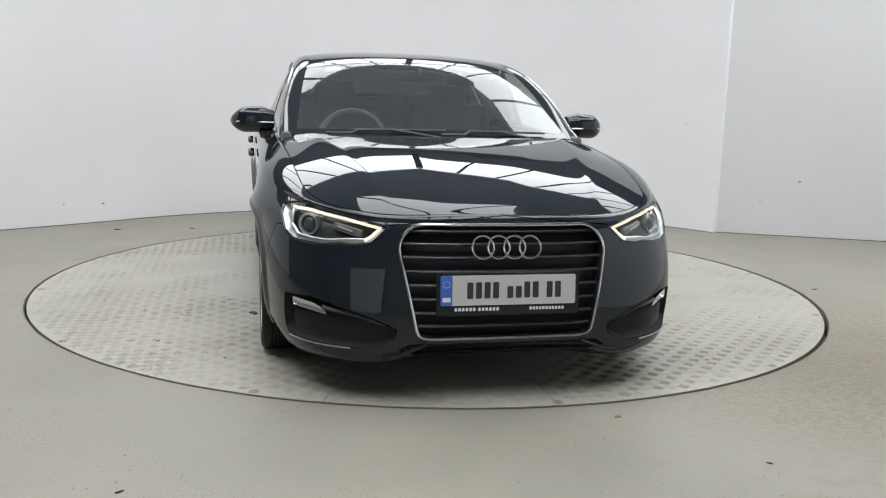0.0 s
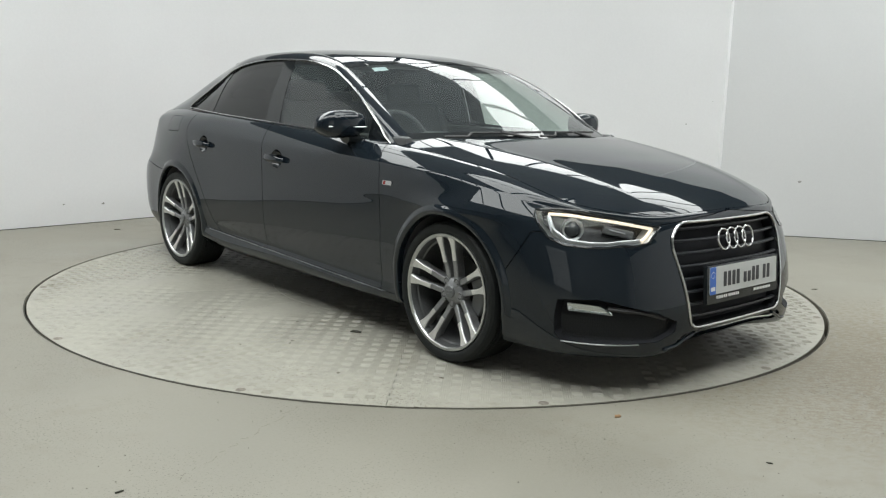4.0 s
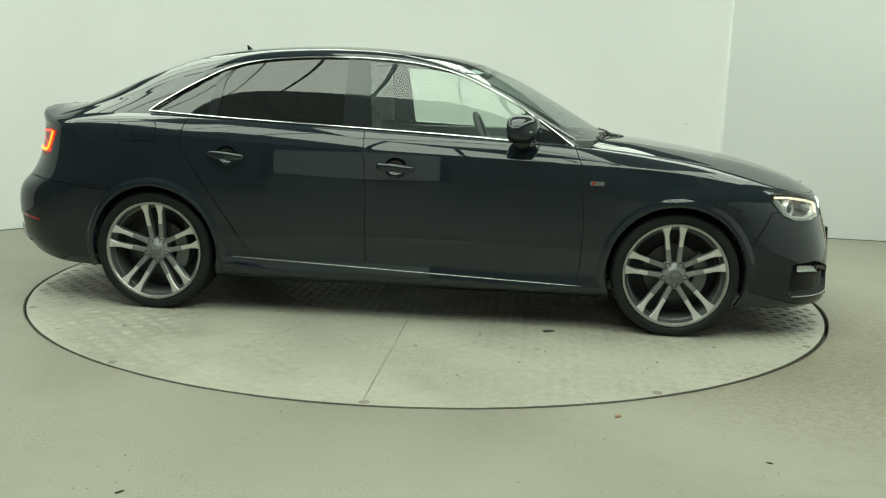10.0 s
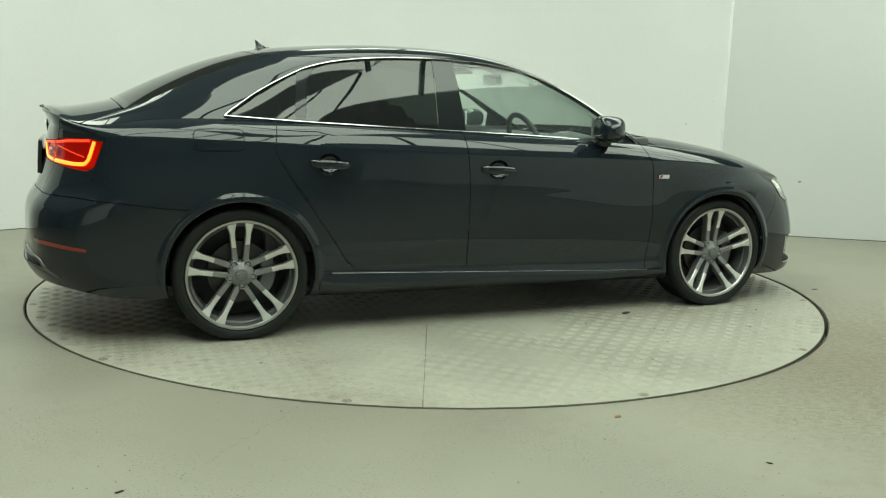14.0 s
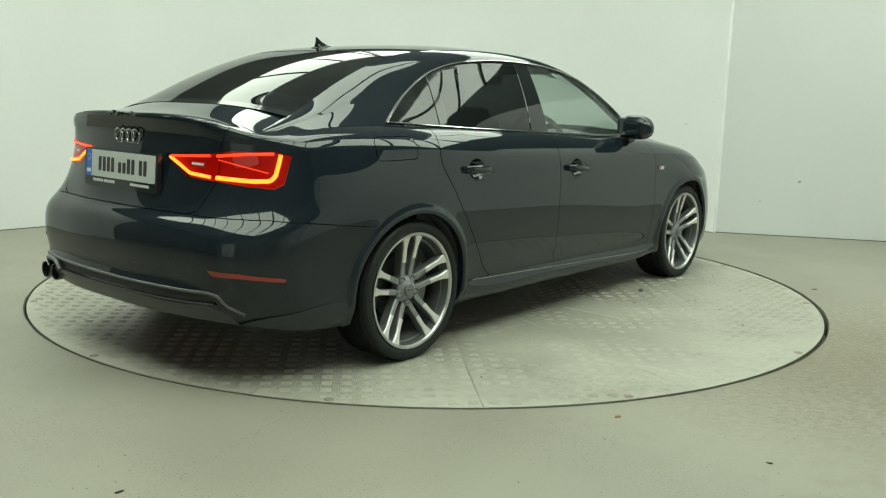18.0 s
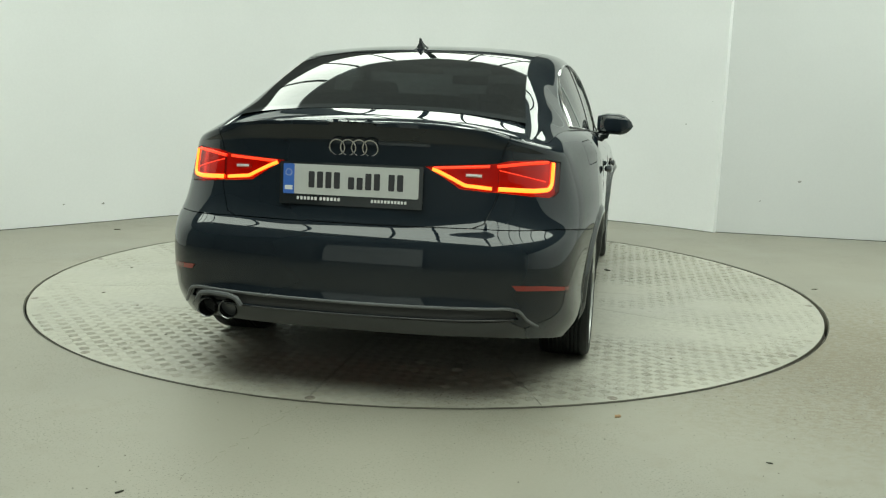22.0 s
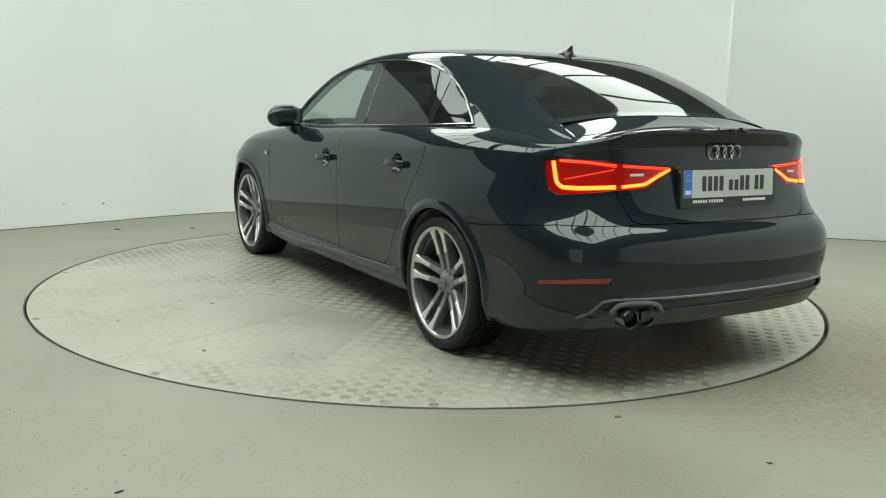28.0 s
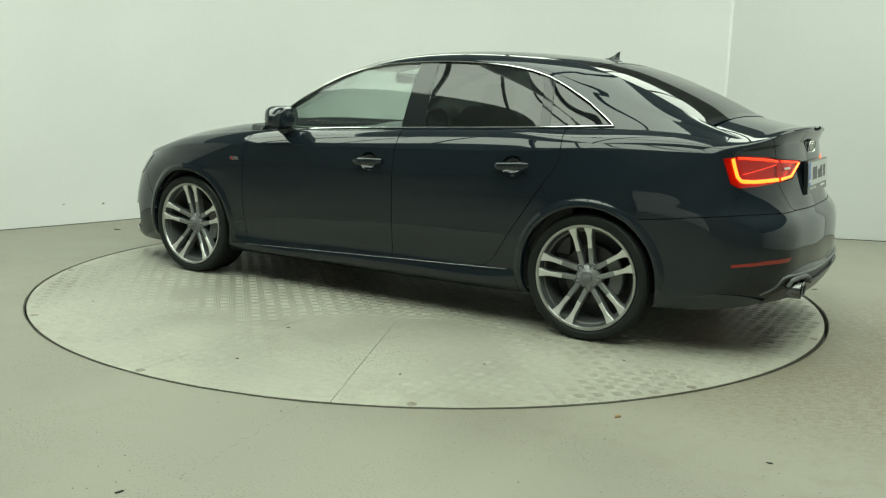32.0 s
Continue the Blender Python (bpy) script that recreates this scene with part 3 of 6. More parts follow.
def whole(name, codes, mat, label="", gap=0.002, depth=0.014):
    return part(name, hem(mirrored(take(low, lay, codes), True), gap, depth), mat, car, label)


fenders = pair("front_fender", {B_FENDER}, PAINT)
fdoors = pair("front_door", {B_FDOOR}, PAINT)
rdoors = pair("rear_door", {B_RDOOR}, PAINT)
quarters = pair("rear_quarter_panel", {B_QUARTER}, PAINT)
bm = hem(take(low, lay, {B_QUARTER, B_FLAP}), 0.002, 0.014, False)
old = quarters[0].data
bm.to_mesh(old)
bm.free()
old.polygons.foreach_set("use_smooth", [True] * len(old.polygons))
old.set_sharp_from_angle(angle=radians(40))
part("fuel_flap", hem(mirrored(take(low, lay, {B_FLAP})), 0.0015, 0.01, False), PAINT, car)
sills = pair("side_skirt", {B_SILL}, PAINT)
fbumper = whole("front_bumper", {B_FBUMPER}, PAINT)
rbumper = whole("rear_bumper", {B_RBUMPER}, PAINT)


# bonnet and boot lid tops: height fields inside the belt line
HOODC = np.array([(1.0, .945), (1.1, .938), (1.184, .928), (1.352, .906), (1.521, .880), (1.691, .849), (1.863, .803), (2.0, .752), (2.06, .722), (2.095, .70)])
DECKC = np.array([(-1.58, 1.145), (-1.70, 1.105), (-1.82, 1.073), (-1.93, 1.048), (-2.03, 1.033), (-2.09, 1.028), (-2.146, 1.025)])


def hood_sheet():
    b = RUN["belt"]
    rows = [p for p in b if p[0] > 0.875 and p[1] > 0.02]
    ks = np.linspace(0, 1, 61)
    verts, n = [], len(ks)
    for p in rows:
        for k in ks:
            back = max(0.0, min(1.0, (1.35 - p[0]) / 0.45)) ** 1.5
            x = p[0] + (1 - k * k) * 0.225 * back
            y = k * p[1]
            zc = spline(HOODC[:, 0], HOODC[:, 1], [x])[0]
            ridge = min(0.41 + 0.19 * (2.05 - x), p[1] - 0.05)            # folded line of the power dome
            b = min(1.0, max(0.0, (2.0 - x) / 0.3))
            b = b * b * (3 - 2 * b)
            split = 0.28 * min(1.0, y / ridge) ** 2 + 0.72 * max(0.0, (y - ridge) / (p[1] - ridge)) ** 1.5
            z = zc + (p[2] - zc) * (b * split + (1 - b) * (0.5 * k ** 2 + 0.5 * k ** 4))
            d = y - ridge
            fold = 0.0035 * math.exp(-abs(d) / 0.030) if d < 0 else 0.0035 * math.exp(-d / 0.060)
            z += (fold - 0.0035 * math.exp(-ridge / 0.030)) * min(1, max(0, (2.06 - x) / 0.2)) * (1 - k ** 8)
            verts.append((x, y, z))
    faces = [(i * n + j, (i + 1) * n + j, (i + 1) * n + j + 1, i * n + j + 1) for i in range(len(rows) - 1) for j in range(n - 1)]
    bm = solid(verts, faces)
    bmesh.ops.remove_doubles(bm, verts=bm.verts, dist=0.0005)
    bm.normal_update()
    if sum(f.normal.z for f in bm.faces) < 0:
        bmesh.ops.reverse_faces(bm, faces=bm.faces)
    return bm


part("bonnet", hem(mirrored(hood_sheet(), True), 0.002, 0.014), PAINT, car, sharp=60)


def deck_sheet():
    b = RUN["belt"]
    rows = [p for p in b if p[0] < -1.60 and p[1] > 0.02]
    ks = np.linspace(0, 1, 21)
    n = len(ks)
    verts = []
    for p in rows:
        for k in ks:
            x, y = p[0], k * p[1]
            zc = spline(-DECKC[:, 0], DECKC[:, 1], [-x])[0]
            z = zc + (p[2] - zc) * k ** 3.0
            lipd = math.exp(-(((x + 2.115 - 0.10 * k ** 3) / 0.035) ** 2))
            z += 0.007 * lipd * (1 - k ** 6)
            verts.append((x, y, z))
    faces = [(i * n + j, i * n + j + 1, (i + 1) * n + j + 1, (i + 1) * n + j) for i in range(len(rows) - 1) for j in range(n - 1)]
    bm = solid(verts, faces)
    bmesh.ops.remove_doubles(bm, verts=bm.verts, dist=0.0005)
    bm.normal_update()
    if sum(f.normal.z for f in bm.faces) < 0:
        bmesh.ops.reverse_faces(bm, faces=bm.faces)
    return bm


deck = deck_sheet()
lidface = take(low, lay, {B_LID})
lid = part("boot_lid", hem(mirrored(lidface, True), 0.002, 0.014), PAINT, car)
part("boot_deck", hem(mirrored(deck, True), 0.0005, 0.012), PAINT, lid)

# ---------------------------------------------------------------- greenhouse
# per station: middle (x z), glass edge (x y z), rail (x y z)
FORE = """1.03 .932 .86 .70 .925 .83 .775 .903
.80 1.065 .66 .675 1.03 .67 .757 1.0
.60 1.178 .47 .65 1.135 .52 .732 1.10
.40 1.272 .28 .62 1.225 .37 .707 1.180
.22 1.330 .12 .592 1.291 .22 .685 1.243
.05 1.358 -.02 .577 1.325 .08 .668 1.278
-.2 1.381 -.2 .567 1.350 -.1 .656 1.304
-.45 1.389 -.45 .561 1.358 -.4 .650 1.313"""
AFT = """-.72 1.382 -.72 .555 1.351 -.7 .648 1.300
-.98 1.360 -.95 .545 1.330 -.9 .643 1.276
-1.15 1.336 -1.12 .528 1.303 -1.08 .636 1.228
-1.35 1.286 -1.30 .536 1.246 -1.25 .638 1.162
-1.55 1.207 -1.50 .555 1.166 -1.44 .655 1.104
-1.72 1.128 -1.65 .571 1.091 -1.62 .651 1.051
-1.82 1.075 -1.785 .592 1.033 -1.78 .655 1.011
-1.98 1.00 -1.95 .605 .975 -1.96 .640 .960"""
HOUSE = np.array([[float(c) for c in r.split()] for r in (FORE + "\n" + AFT).split("\n")])
HS = np.arange(len(HOUSE), dtype=float)
HT = np.linspace(0, HS[-1], 121)
T_LAST = HS[-1] - 1
HP = fair(HS, HOUSE, 121, 0.03)


def top_point(r, k):
    """Point of the roof sheet: r a row of HP, k from the middle (0) to the glass edge (1)."""
    w = bow = k ** (2.7 - 0.8 * min(1.0, max(0.0, (r[0] - 0.2) / 0.35)))
    return (r[0] + (r[2] - r[0]) * w, k * r[3], r[1] + (r[4] - r[1]) * bow)


def top_sheet(t0, t1, nk=25, edge=1.0):
    ts = [i for i, t in enumerate(HT) if t0 - 1e-6 <= t <= t1 + 1e-6]
    ks = np.linspace(-edge, edge, nk)
    verts = []
    for i in ts:
        for k in ks:
            x, y, z = top_point(HP[i], abs(k))
            verts.append((x, y if k >= 0 else -y, z))
    n = nk
    faces = [(i * n + j, (i + 1) * n + j, (i + 1) * n + j + 1, i * n + j + 1) for i in range(len(ts) - 1) for j in range(n - 1)]
    bm = solid(verts, faces)
    bm.normal_update()
    if sum(f.normal.z for f in bm.faces) < 0:
        bmesh.ops.reverse_faces(bm, faces=bm.faces)
        bm.normal_update()
    return bm


T_SCREEN, T_BACK = 3.75, 10.0
windscreen = part("windscreen", top_sheet(0, T_SCREEN, 31, 1.0), SCREEN, car, "clear raked windscreen")
windscreen.visible_shadow = False
roof = part("roof", hem(top_sheet(T_SCREEN, T_BACK, 31, 1.0), 0.001, 0.012, False), PAINT, car)
rear_window = part("rear_window", top_sheet(T_BACK, T_LAST, 31, 1.0), PRIVACY, car, "dark tinted rear window")


def band(a, b, mat, name, parent, lift=0.0015):
    """Black glass border between two fractions of a sheet."""
    bm = top_sheet(a, b, 31, 1.0)
    return part(name, shifted(bm, lift), mat, parent)


band(0, 0.26, GLOSSBLACK, "glass_border", windscreen)
band(T_SCREEN - 0.26, T_SCREEN, GLOSSBLACK, "glass_border", windscreen)
band(T_BACK, T_BACK + 0.26, GLOSSBLACK, "glass_border", rear_window)
band(T_LAST - 0.26, T_LAST, GLOSSBLACK, "glass_border", rear_window)


def cross(i, w):
    """Point of the side sheet at station row i; w 0 at the glass edge, 1 at the rail, 2 at the belt."""
    r = HP[i]
    e1, e2 = np.array(r[2:5]), np.array(r[5:8])
    b = belt_at(min(r[5], 0.83))
    soft = min(1.0, max(0.0, (-0.8 - r[5]) / 0.3))
    if w <= 1:
        mid = (e1 + e2) / 2 + np.array([0, 0.64, 0.77]) * max(0.022 - 0.010 * soft, (0.13 - 0.045 * soft) * np.linalg.norm(e2 - e1))
        return e1 * (1 - w) ** 2 + mid * 2 * w * (1 - w) + e2 * w * w
    v = w - 1
    return e2 * (1 - v) + b * v + np.array([0, 0.012, 0]) * math.sin(math.pi * v) * min(1.0, np.linalg.norm(b - e2) / 0.33) ** 1.5


def side_sheet():
    ws = list(np.linspace(0, 1, 9)) + list(np.linspace(1, 2, 21))[1:]
    n = len(ws)
    verts = [tuple(cross(i, w)) for i in range(len(HT)) for w in ws]
    faces = [(i * n + j, i * n + j + 1, (i + 1) * n + j + 1, (i + 1) * n + j) for i in range(len(HT) - 1) for j in range(n - 1)]
    bm = solid(verts, faces)
    bmesh.ops.remove_doubles(bm, verts=bm.verts, dist=0.0004)
    bm.normal_update()
    if sum(f.normal.y * f.calc_area() for f in bm.faces) < 0:
        bmesh.ops.reverse_faces(bm, faces=bm.faces)
        bm.normal_update()
    return bm


DLO_TOP = [(.805, .905), (.67, 1.0), (.52, 1.098), (.37, 1.178), (.22, 1.241), (.08, 1.276), (-.065, 1.298), (-.25, 1.309), (-.40, 1.311), (-.55, 1.308), (-.72, 1.296), (-.86, 1.276), (-.975, 1.246), (-1.06, 1.209), (-1.2, 1.135), (-1.33, 1.050), (-1.372, 1.016)]
DLO_LOW = [(-1.30, 1.012), (-1.0, .995), (-.6, .977), (-.2, .960), (.2, .942), (.6, .918)]
_k = np.arange(len(DLO_TOP), dtype=float)
DLO_TOP = [tuple(p) for p in spline(_k, np.array(DLO_TOP), np.linspace(0, _k[-1], 45))]
DLO = DLO_TOP + DLO_LOW
green = side_sheet()
gl = green.faces.layers.int.new("panel")
for f in green.faces:
    f[gl] = 1
cut_region(green, gl, 2, "side", DLO)
FGLASS = [(.62, .85), (.62, 1.4), (-.245, 1.4), (-.188, .85)]
RGLASS = [(-.350, .85), (-.343, 1.4), (-.85, 1.4), (-.985, 1.18), (-1.02, .85)]
QGLASS = [(-1.075, .85), (-1.045, 1.10), (-1.00, 1.40), (-1.5, 1.4), (-1.5, .85)]


def inside_dlo(f):
    return f[gl] >= 2


cut_region(green, gl, 3, "side", FGLASS, inside_dlo)
cut_region(green, gl, 4, "side", RGLASS, inside_dlo)
cut_region(green, gl, 5, "side", QGLASS, inside_dlo)
cut_region(green, gl, 7, "side", [(-.6, .85), (-.6, 1.4), (-1.2, 1.4), (-1.2, .85)], lambda f: f[gl] == 2)
cut_region(green, gl, 8, "side", [(-.258, .85), (-.274, 1.4), (-.5, 1.4), (-.5, .85)], lambda f: f[gl] == 2)
cut_region(green, gl, 6, "side", [(.62, .85), (.62, 1.4), (.9, 1.4), (.9, .85)], inside_dlo)


def gpair(name, code, mat, label="", parents=None, hemmed=None, push=0.0):
    out = []
    for flip in (False, True):
        bm = take(green, gl, {code})
        if flip:
            bm = mirrored(bm)
        if push:
            shifted(bm, push)
        if hemmed:
            hem(bm, *hemmed, False)
        out.append(part(name, bm, mat, parents[flip] if parents else car, label))
    return out


gpair("roof_side_frame", 1, PAINT, hemmed=(0.0, 0.008))
gpair("pillar_cover", 2, GLOSSBLACK, "gloss black pillar cover", fdoors, push=-0.003)
gpair("pillar_cover", 7, GLOSSBLACK, "gloss black window divider", rdoors, push=-0.003)
gpair("pillar_cover", 8, GLOSSBLACK, "gloss black pillar cover", rdoors, push=-0.003)
fglass = gpair("front_door_glass", 3, GLASS, "clear door glass", fdoors, push=-0.006)
gpair("rear_door_glass", 4, PRIVACY, "dark tinted door glass", rdoors, push=-0.006)
gpair("quarter_glass", 5, PRIVACY, "dark tinted quarter glass", rdoors, push=-0.006)
gpair("mirror_corner_trim", 6, GLOSSBLACK, "", fdoors, push=-0.004)
for g in fglass:
    g.visible_shadow = False


# bright trim round the side windows
def side_y(x, z):
    """Width of the side sheet at a length and a height."""
    i = int(np.argmin(np.abs(HP[:, 5] - x)))
    r = HP[i]
    b = belt_at(min(x, 0.83))
    v = min(1.0, max(0.0, (r[7] - z) / max(r[7] - b[2], 1e-3)))
    return r[6] * (1 - v) + b[1] * v + 0.012 * math.sin(math.pi * v)


for s in (1, -1):
    up = [(x, s * (side_y(x, z) + 0.002), z) for x, z in DLO_TOP]
    lowp = [(x, s * (side_y(x, z) + 0.003), z) for x, z in [DLO_TOP[-1]] + [tuple(p) for p in spline(np.arange(8.0), np.array([DLO_TOP[-1]] + DLO_LOW + [DLO_TOP[0]]), np.linspace(0, 7, 40))]]
    part("window_surround", tube(up, 0.0068, 8, flat=0.55, up=(0, 1, 0)), CHROME, car, "bright chrome window surround")
    part("waist_trim", tube(lowp, 0.0064, 8, flat=0.55, up=(0, 1, 0)), CHROME, car, "bright chrome waist strip")
    # metal line standing in for the gleam of the skirt's paint edge
    sk = [(x, s * (0.8605 + 0.001), 0.226 + (0.85 - x) * 0.038) for x in np.linspace(0.94, -0.90, 24)]
    part("skirt_trim", tube(sk, 0.0013, 6), ALUM, sills[0 if s > 0 else 1], "thin pale line for the gleam along the skirt")

# ---------------------------------------------------------------- wheels
def extruded(poly, y0, y1, bevel=0.0):
    bm = prism(poly, lambda a, b, d: (a, y0 + d, b), y1 - y0)
    if bevel:
        bmesh.ops.bevel(bm, geom=[e for e in bm.edges if e.calc_face_angle(0) > 0.6], offset=bevel, segments=1, affect="EDGES")
    return bm


def blade(base, side, r0, r1, y_in, y_out, thick, wf):
    """A spoke blade from r0 to r1 that rises towards the rim."""
    bm = bmesh.new()
    c, s = math.cos(base), math.sin(base)
    rows = []
    n = 8
    for i in range(n + 1):
        t = i / n
        r = r0 + (r1 - r0) * t
        q = (r - 0.06) / 0.180
        cen = side * (0.0245 + 0.0175 * min(1, q))
        w = (0.0118 + 0.0020 * (1 - q) + 0.012 * (max(0, q - 0.72) / 0.28) ** 1.6) * wf
        y = y_in + (y_out - y_in) * t ** 1.2
        row = []
        for b, dy in ((-w, -0.004), (-w + 0.003, 0.0), (w - 0.003, 0.0), (w, -0.004), (w * 0.8, -thick), (-w * 0.8, -thick)):
            a, bb = r, cen + b
            row.append(bm.verts.new((a * c - bb * s, y + dy, a * s + bb * c)))
        rows.append(row)
    for A, B in zip(rows, rows[1:]):
        for k in range(6):
            bm.faces.new((A[k], A[(k + 1) % 6], B[(k + 1) % 6], B[k]))
    bm.faces.new(rows[0])
    bm.faces.new(rows[-1][::-1])
    bmesh.ops.recalc_face_normals(bm, faces=bm.faces)
    return bm


def make_wheel(name):
    """Alloy wheel and tyre; the outer face looks along +y, hub at the origin."""
    w = new(name)
    w.empty_display_size = 0.1
    tyre = [(0.2600, 0.088), (0.2655, 0.098), (0.273, 0.104), (0.288, 0.107), (0.303, 0.104), (0.312, 0.096), (0.3165, 0.082)]
    for k in range(9):
        yc = 0.072 - k * 0.0180
        tyre += [(0.3185 - abs(yc) * 0.01, yc + 0.007), (0.3185 - abs(yc) * 0.01, yc - 0.006), (0.3115, yc - 0.0075), (0.3115, yc - 0.0098)]
    tyre += [(0.3165, -0.096), (0.303, -0.106), (0.28, -0.108), (0.258, -0.10)]
    part("tyre", lathe(tyre, 72), RUBBER, w, "low-profile black rubber tyre", 30)
    rim = [(0.2590, 0.086), (0.2640, 0.098), (0.2622, 0.1035), (0.2515, 0.1025), (0.2470, 0.0955), (0.240, 0.080), (0.2385, 0.066), (0.231, 0.062), (0.226, 0.04), (0.220, -0.02), (0.225, -0.09), (0.252, -0.098)]
    part("rim", lathe(rim[4:], 72), BARREL, w, "dark grey alloy rim barrel")
    part("rim_lip", lathe(rim[:5], 72), ALUM, w, "bright machined rim lip")
    hubp = [(0.0, 0.070), (0.030, 0.070), (0.036, 0.066), (0.054, 0.061), (0.062, 0.052), (0.065, 0.02)]
    part("hub", lathe(hubp[1:], 40), GREYALLOY, w)
    cap = part("centre_cap", lathe([(0.0005, 0.079), (0.026, 0.0785), (0.030, 0.075), (0.030, 0.066)], 32), LAMPGREY, w, "grey centre cap")
    for k in range(4):
        rg = [(0.0085 * math.cos(a) + (k - 1.5) * 0.0105, 0.0795, 0.0085 * math.sin(a)) for a in np.linspace(0, 2 * math.pi, 17)[:-1]]
        part("cap_ring", tube(rg, 0.0011, 5, True), GREYALLOY, cap)
    for k in range(5):
        base = math.pi / 2 + k * 2 * math.pi / 5
        for sd in (-1, 1):
            sp = part("spoke", blade(base, sd, 0.060, 0.2475, 0.058, 0.094, 0.045, 1.0), GREYALLOY, w, "grey twin spoke with bright face")
            part("spoke_face", blade(base, sd, 0.130 + 0.012 * (sd > 0), 0.2500, 0.0745, 0.0990, 0.006, 0.92), MACHINED, sp, "machined bright spoke face")
        ba = base + math.pi / 5
        cx, cz = 0.056 * math.cos(ba), 0.056 * math.sin(ba)
        bolt = lathe([(0.0005, 0.064), (0.0095, 0.064), (0.011, 0.058), (0.011, 0.05)], 12)
        bmesh.ops.translate(bolt, vec=(cx, 0, cz), verts=bolt.verts)
        part("wheel_bolt", bolt, GREYALLOY, w)
        well = lathe([(0.0140, 0.0610), (0.0150, 0.0645), (0.0168, 0.0655), (0.0188, 0.0640), (0.0205, 0.0560), (0.0210, 0.02)], 20)
        bmesh.ops.translate(well, vec=(cx, 0, cz), verts=well.verts)
        part("bolt_well", well, GREYALLOY, w)
        # dark disc that puts the well's shade into its colour
        pit = lathe([(0.0005, 0.0622), (0.0152, 0.0622)], 16)
        bmesh.ops.translate(pit, vec=(cx, 0, cz), verts=pit.verts)
        part("bolt_recess", pit, DARK, w, "dark disc for the shade in the bolt well")
    part("brake_disc", lathe([(0.03, 0.012), (0.070, 0.012), (0.072, 0.000), (0.150, 0.000), (0.152, -0.02), (0.03, -0.02)], 48), DISC, w, "worn steel brake disc")
    cal = extruded([(0.10 * math.cos(a), 0.10 * math.sin(a)) for a in np.linspace(2.5, 3.8, 8)] + [(0.172 * math.cos(a), 0.172 * math.sin(a)) for a in np.linspace(3.8, 2.5, 8)], -0.045, 0.030, 0.006)
    part("brake_caliper", cal, LAMPGREY, w)
    # added dark disc, shuts off the view behind the spokes
    part("wheel_back", lathe([(0.0005, -0.06), (0.224, -0.06), (0.224, -0.07)], 32), DARK, w)
    for ob in w.children_recursive:
        ob.data.transform(Matrix.Diagonal((0.962, 1, 0.962, 1)))
    w.parent = car
    return w


def put_wheel(w, x, y, turn):
    w.matrix_basis = Matrix.Translation((x, y, 0.3030)) @ Matrix.Rotation(math.pi if y < 0 else 0, 4, "Z") @ Matrix.Rotation(radians(turn), 4, "Y")


wheel = make_wheel("wheel")
put_wheel(wheel, AXLE_F, 0.775, 2)
for x, y, a in ((AXLE_R, 0.767, 9), (AXLE_F, -0.775, 4), (AXLE_R, -0.767, 1.5)):
    put_wheel(copy_thing(wheel, Matrix()), x, y, a)
for w in [o for o in car.children if o.name.startswith("wheel")]:
    w["label"] = "grey and machined five twin-spoke alloy wheel"

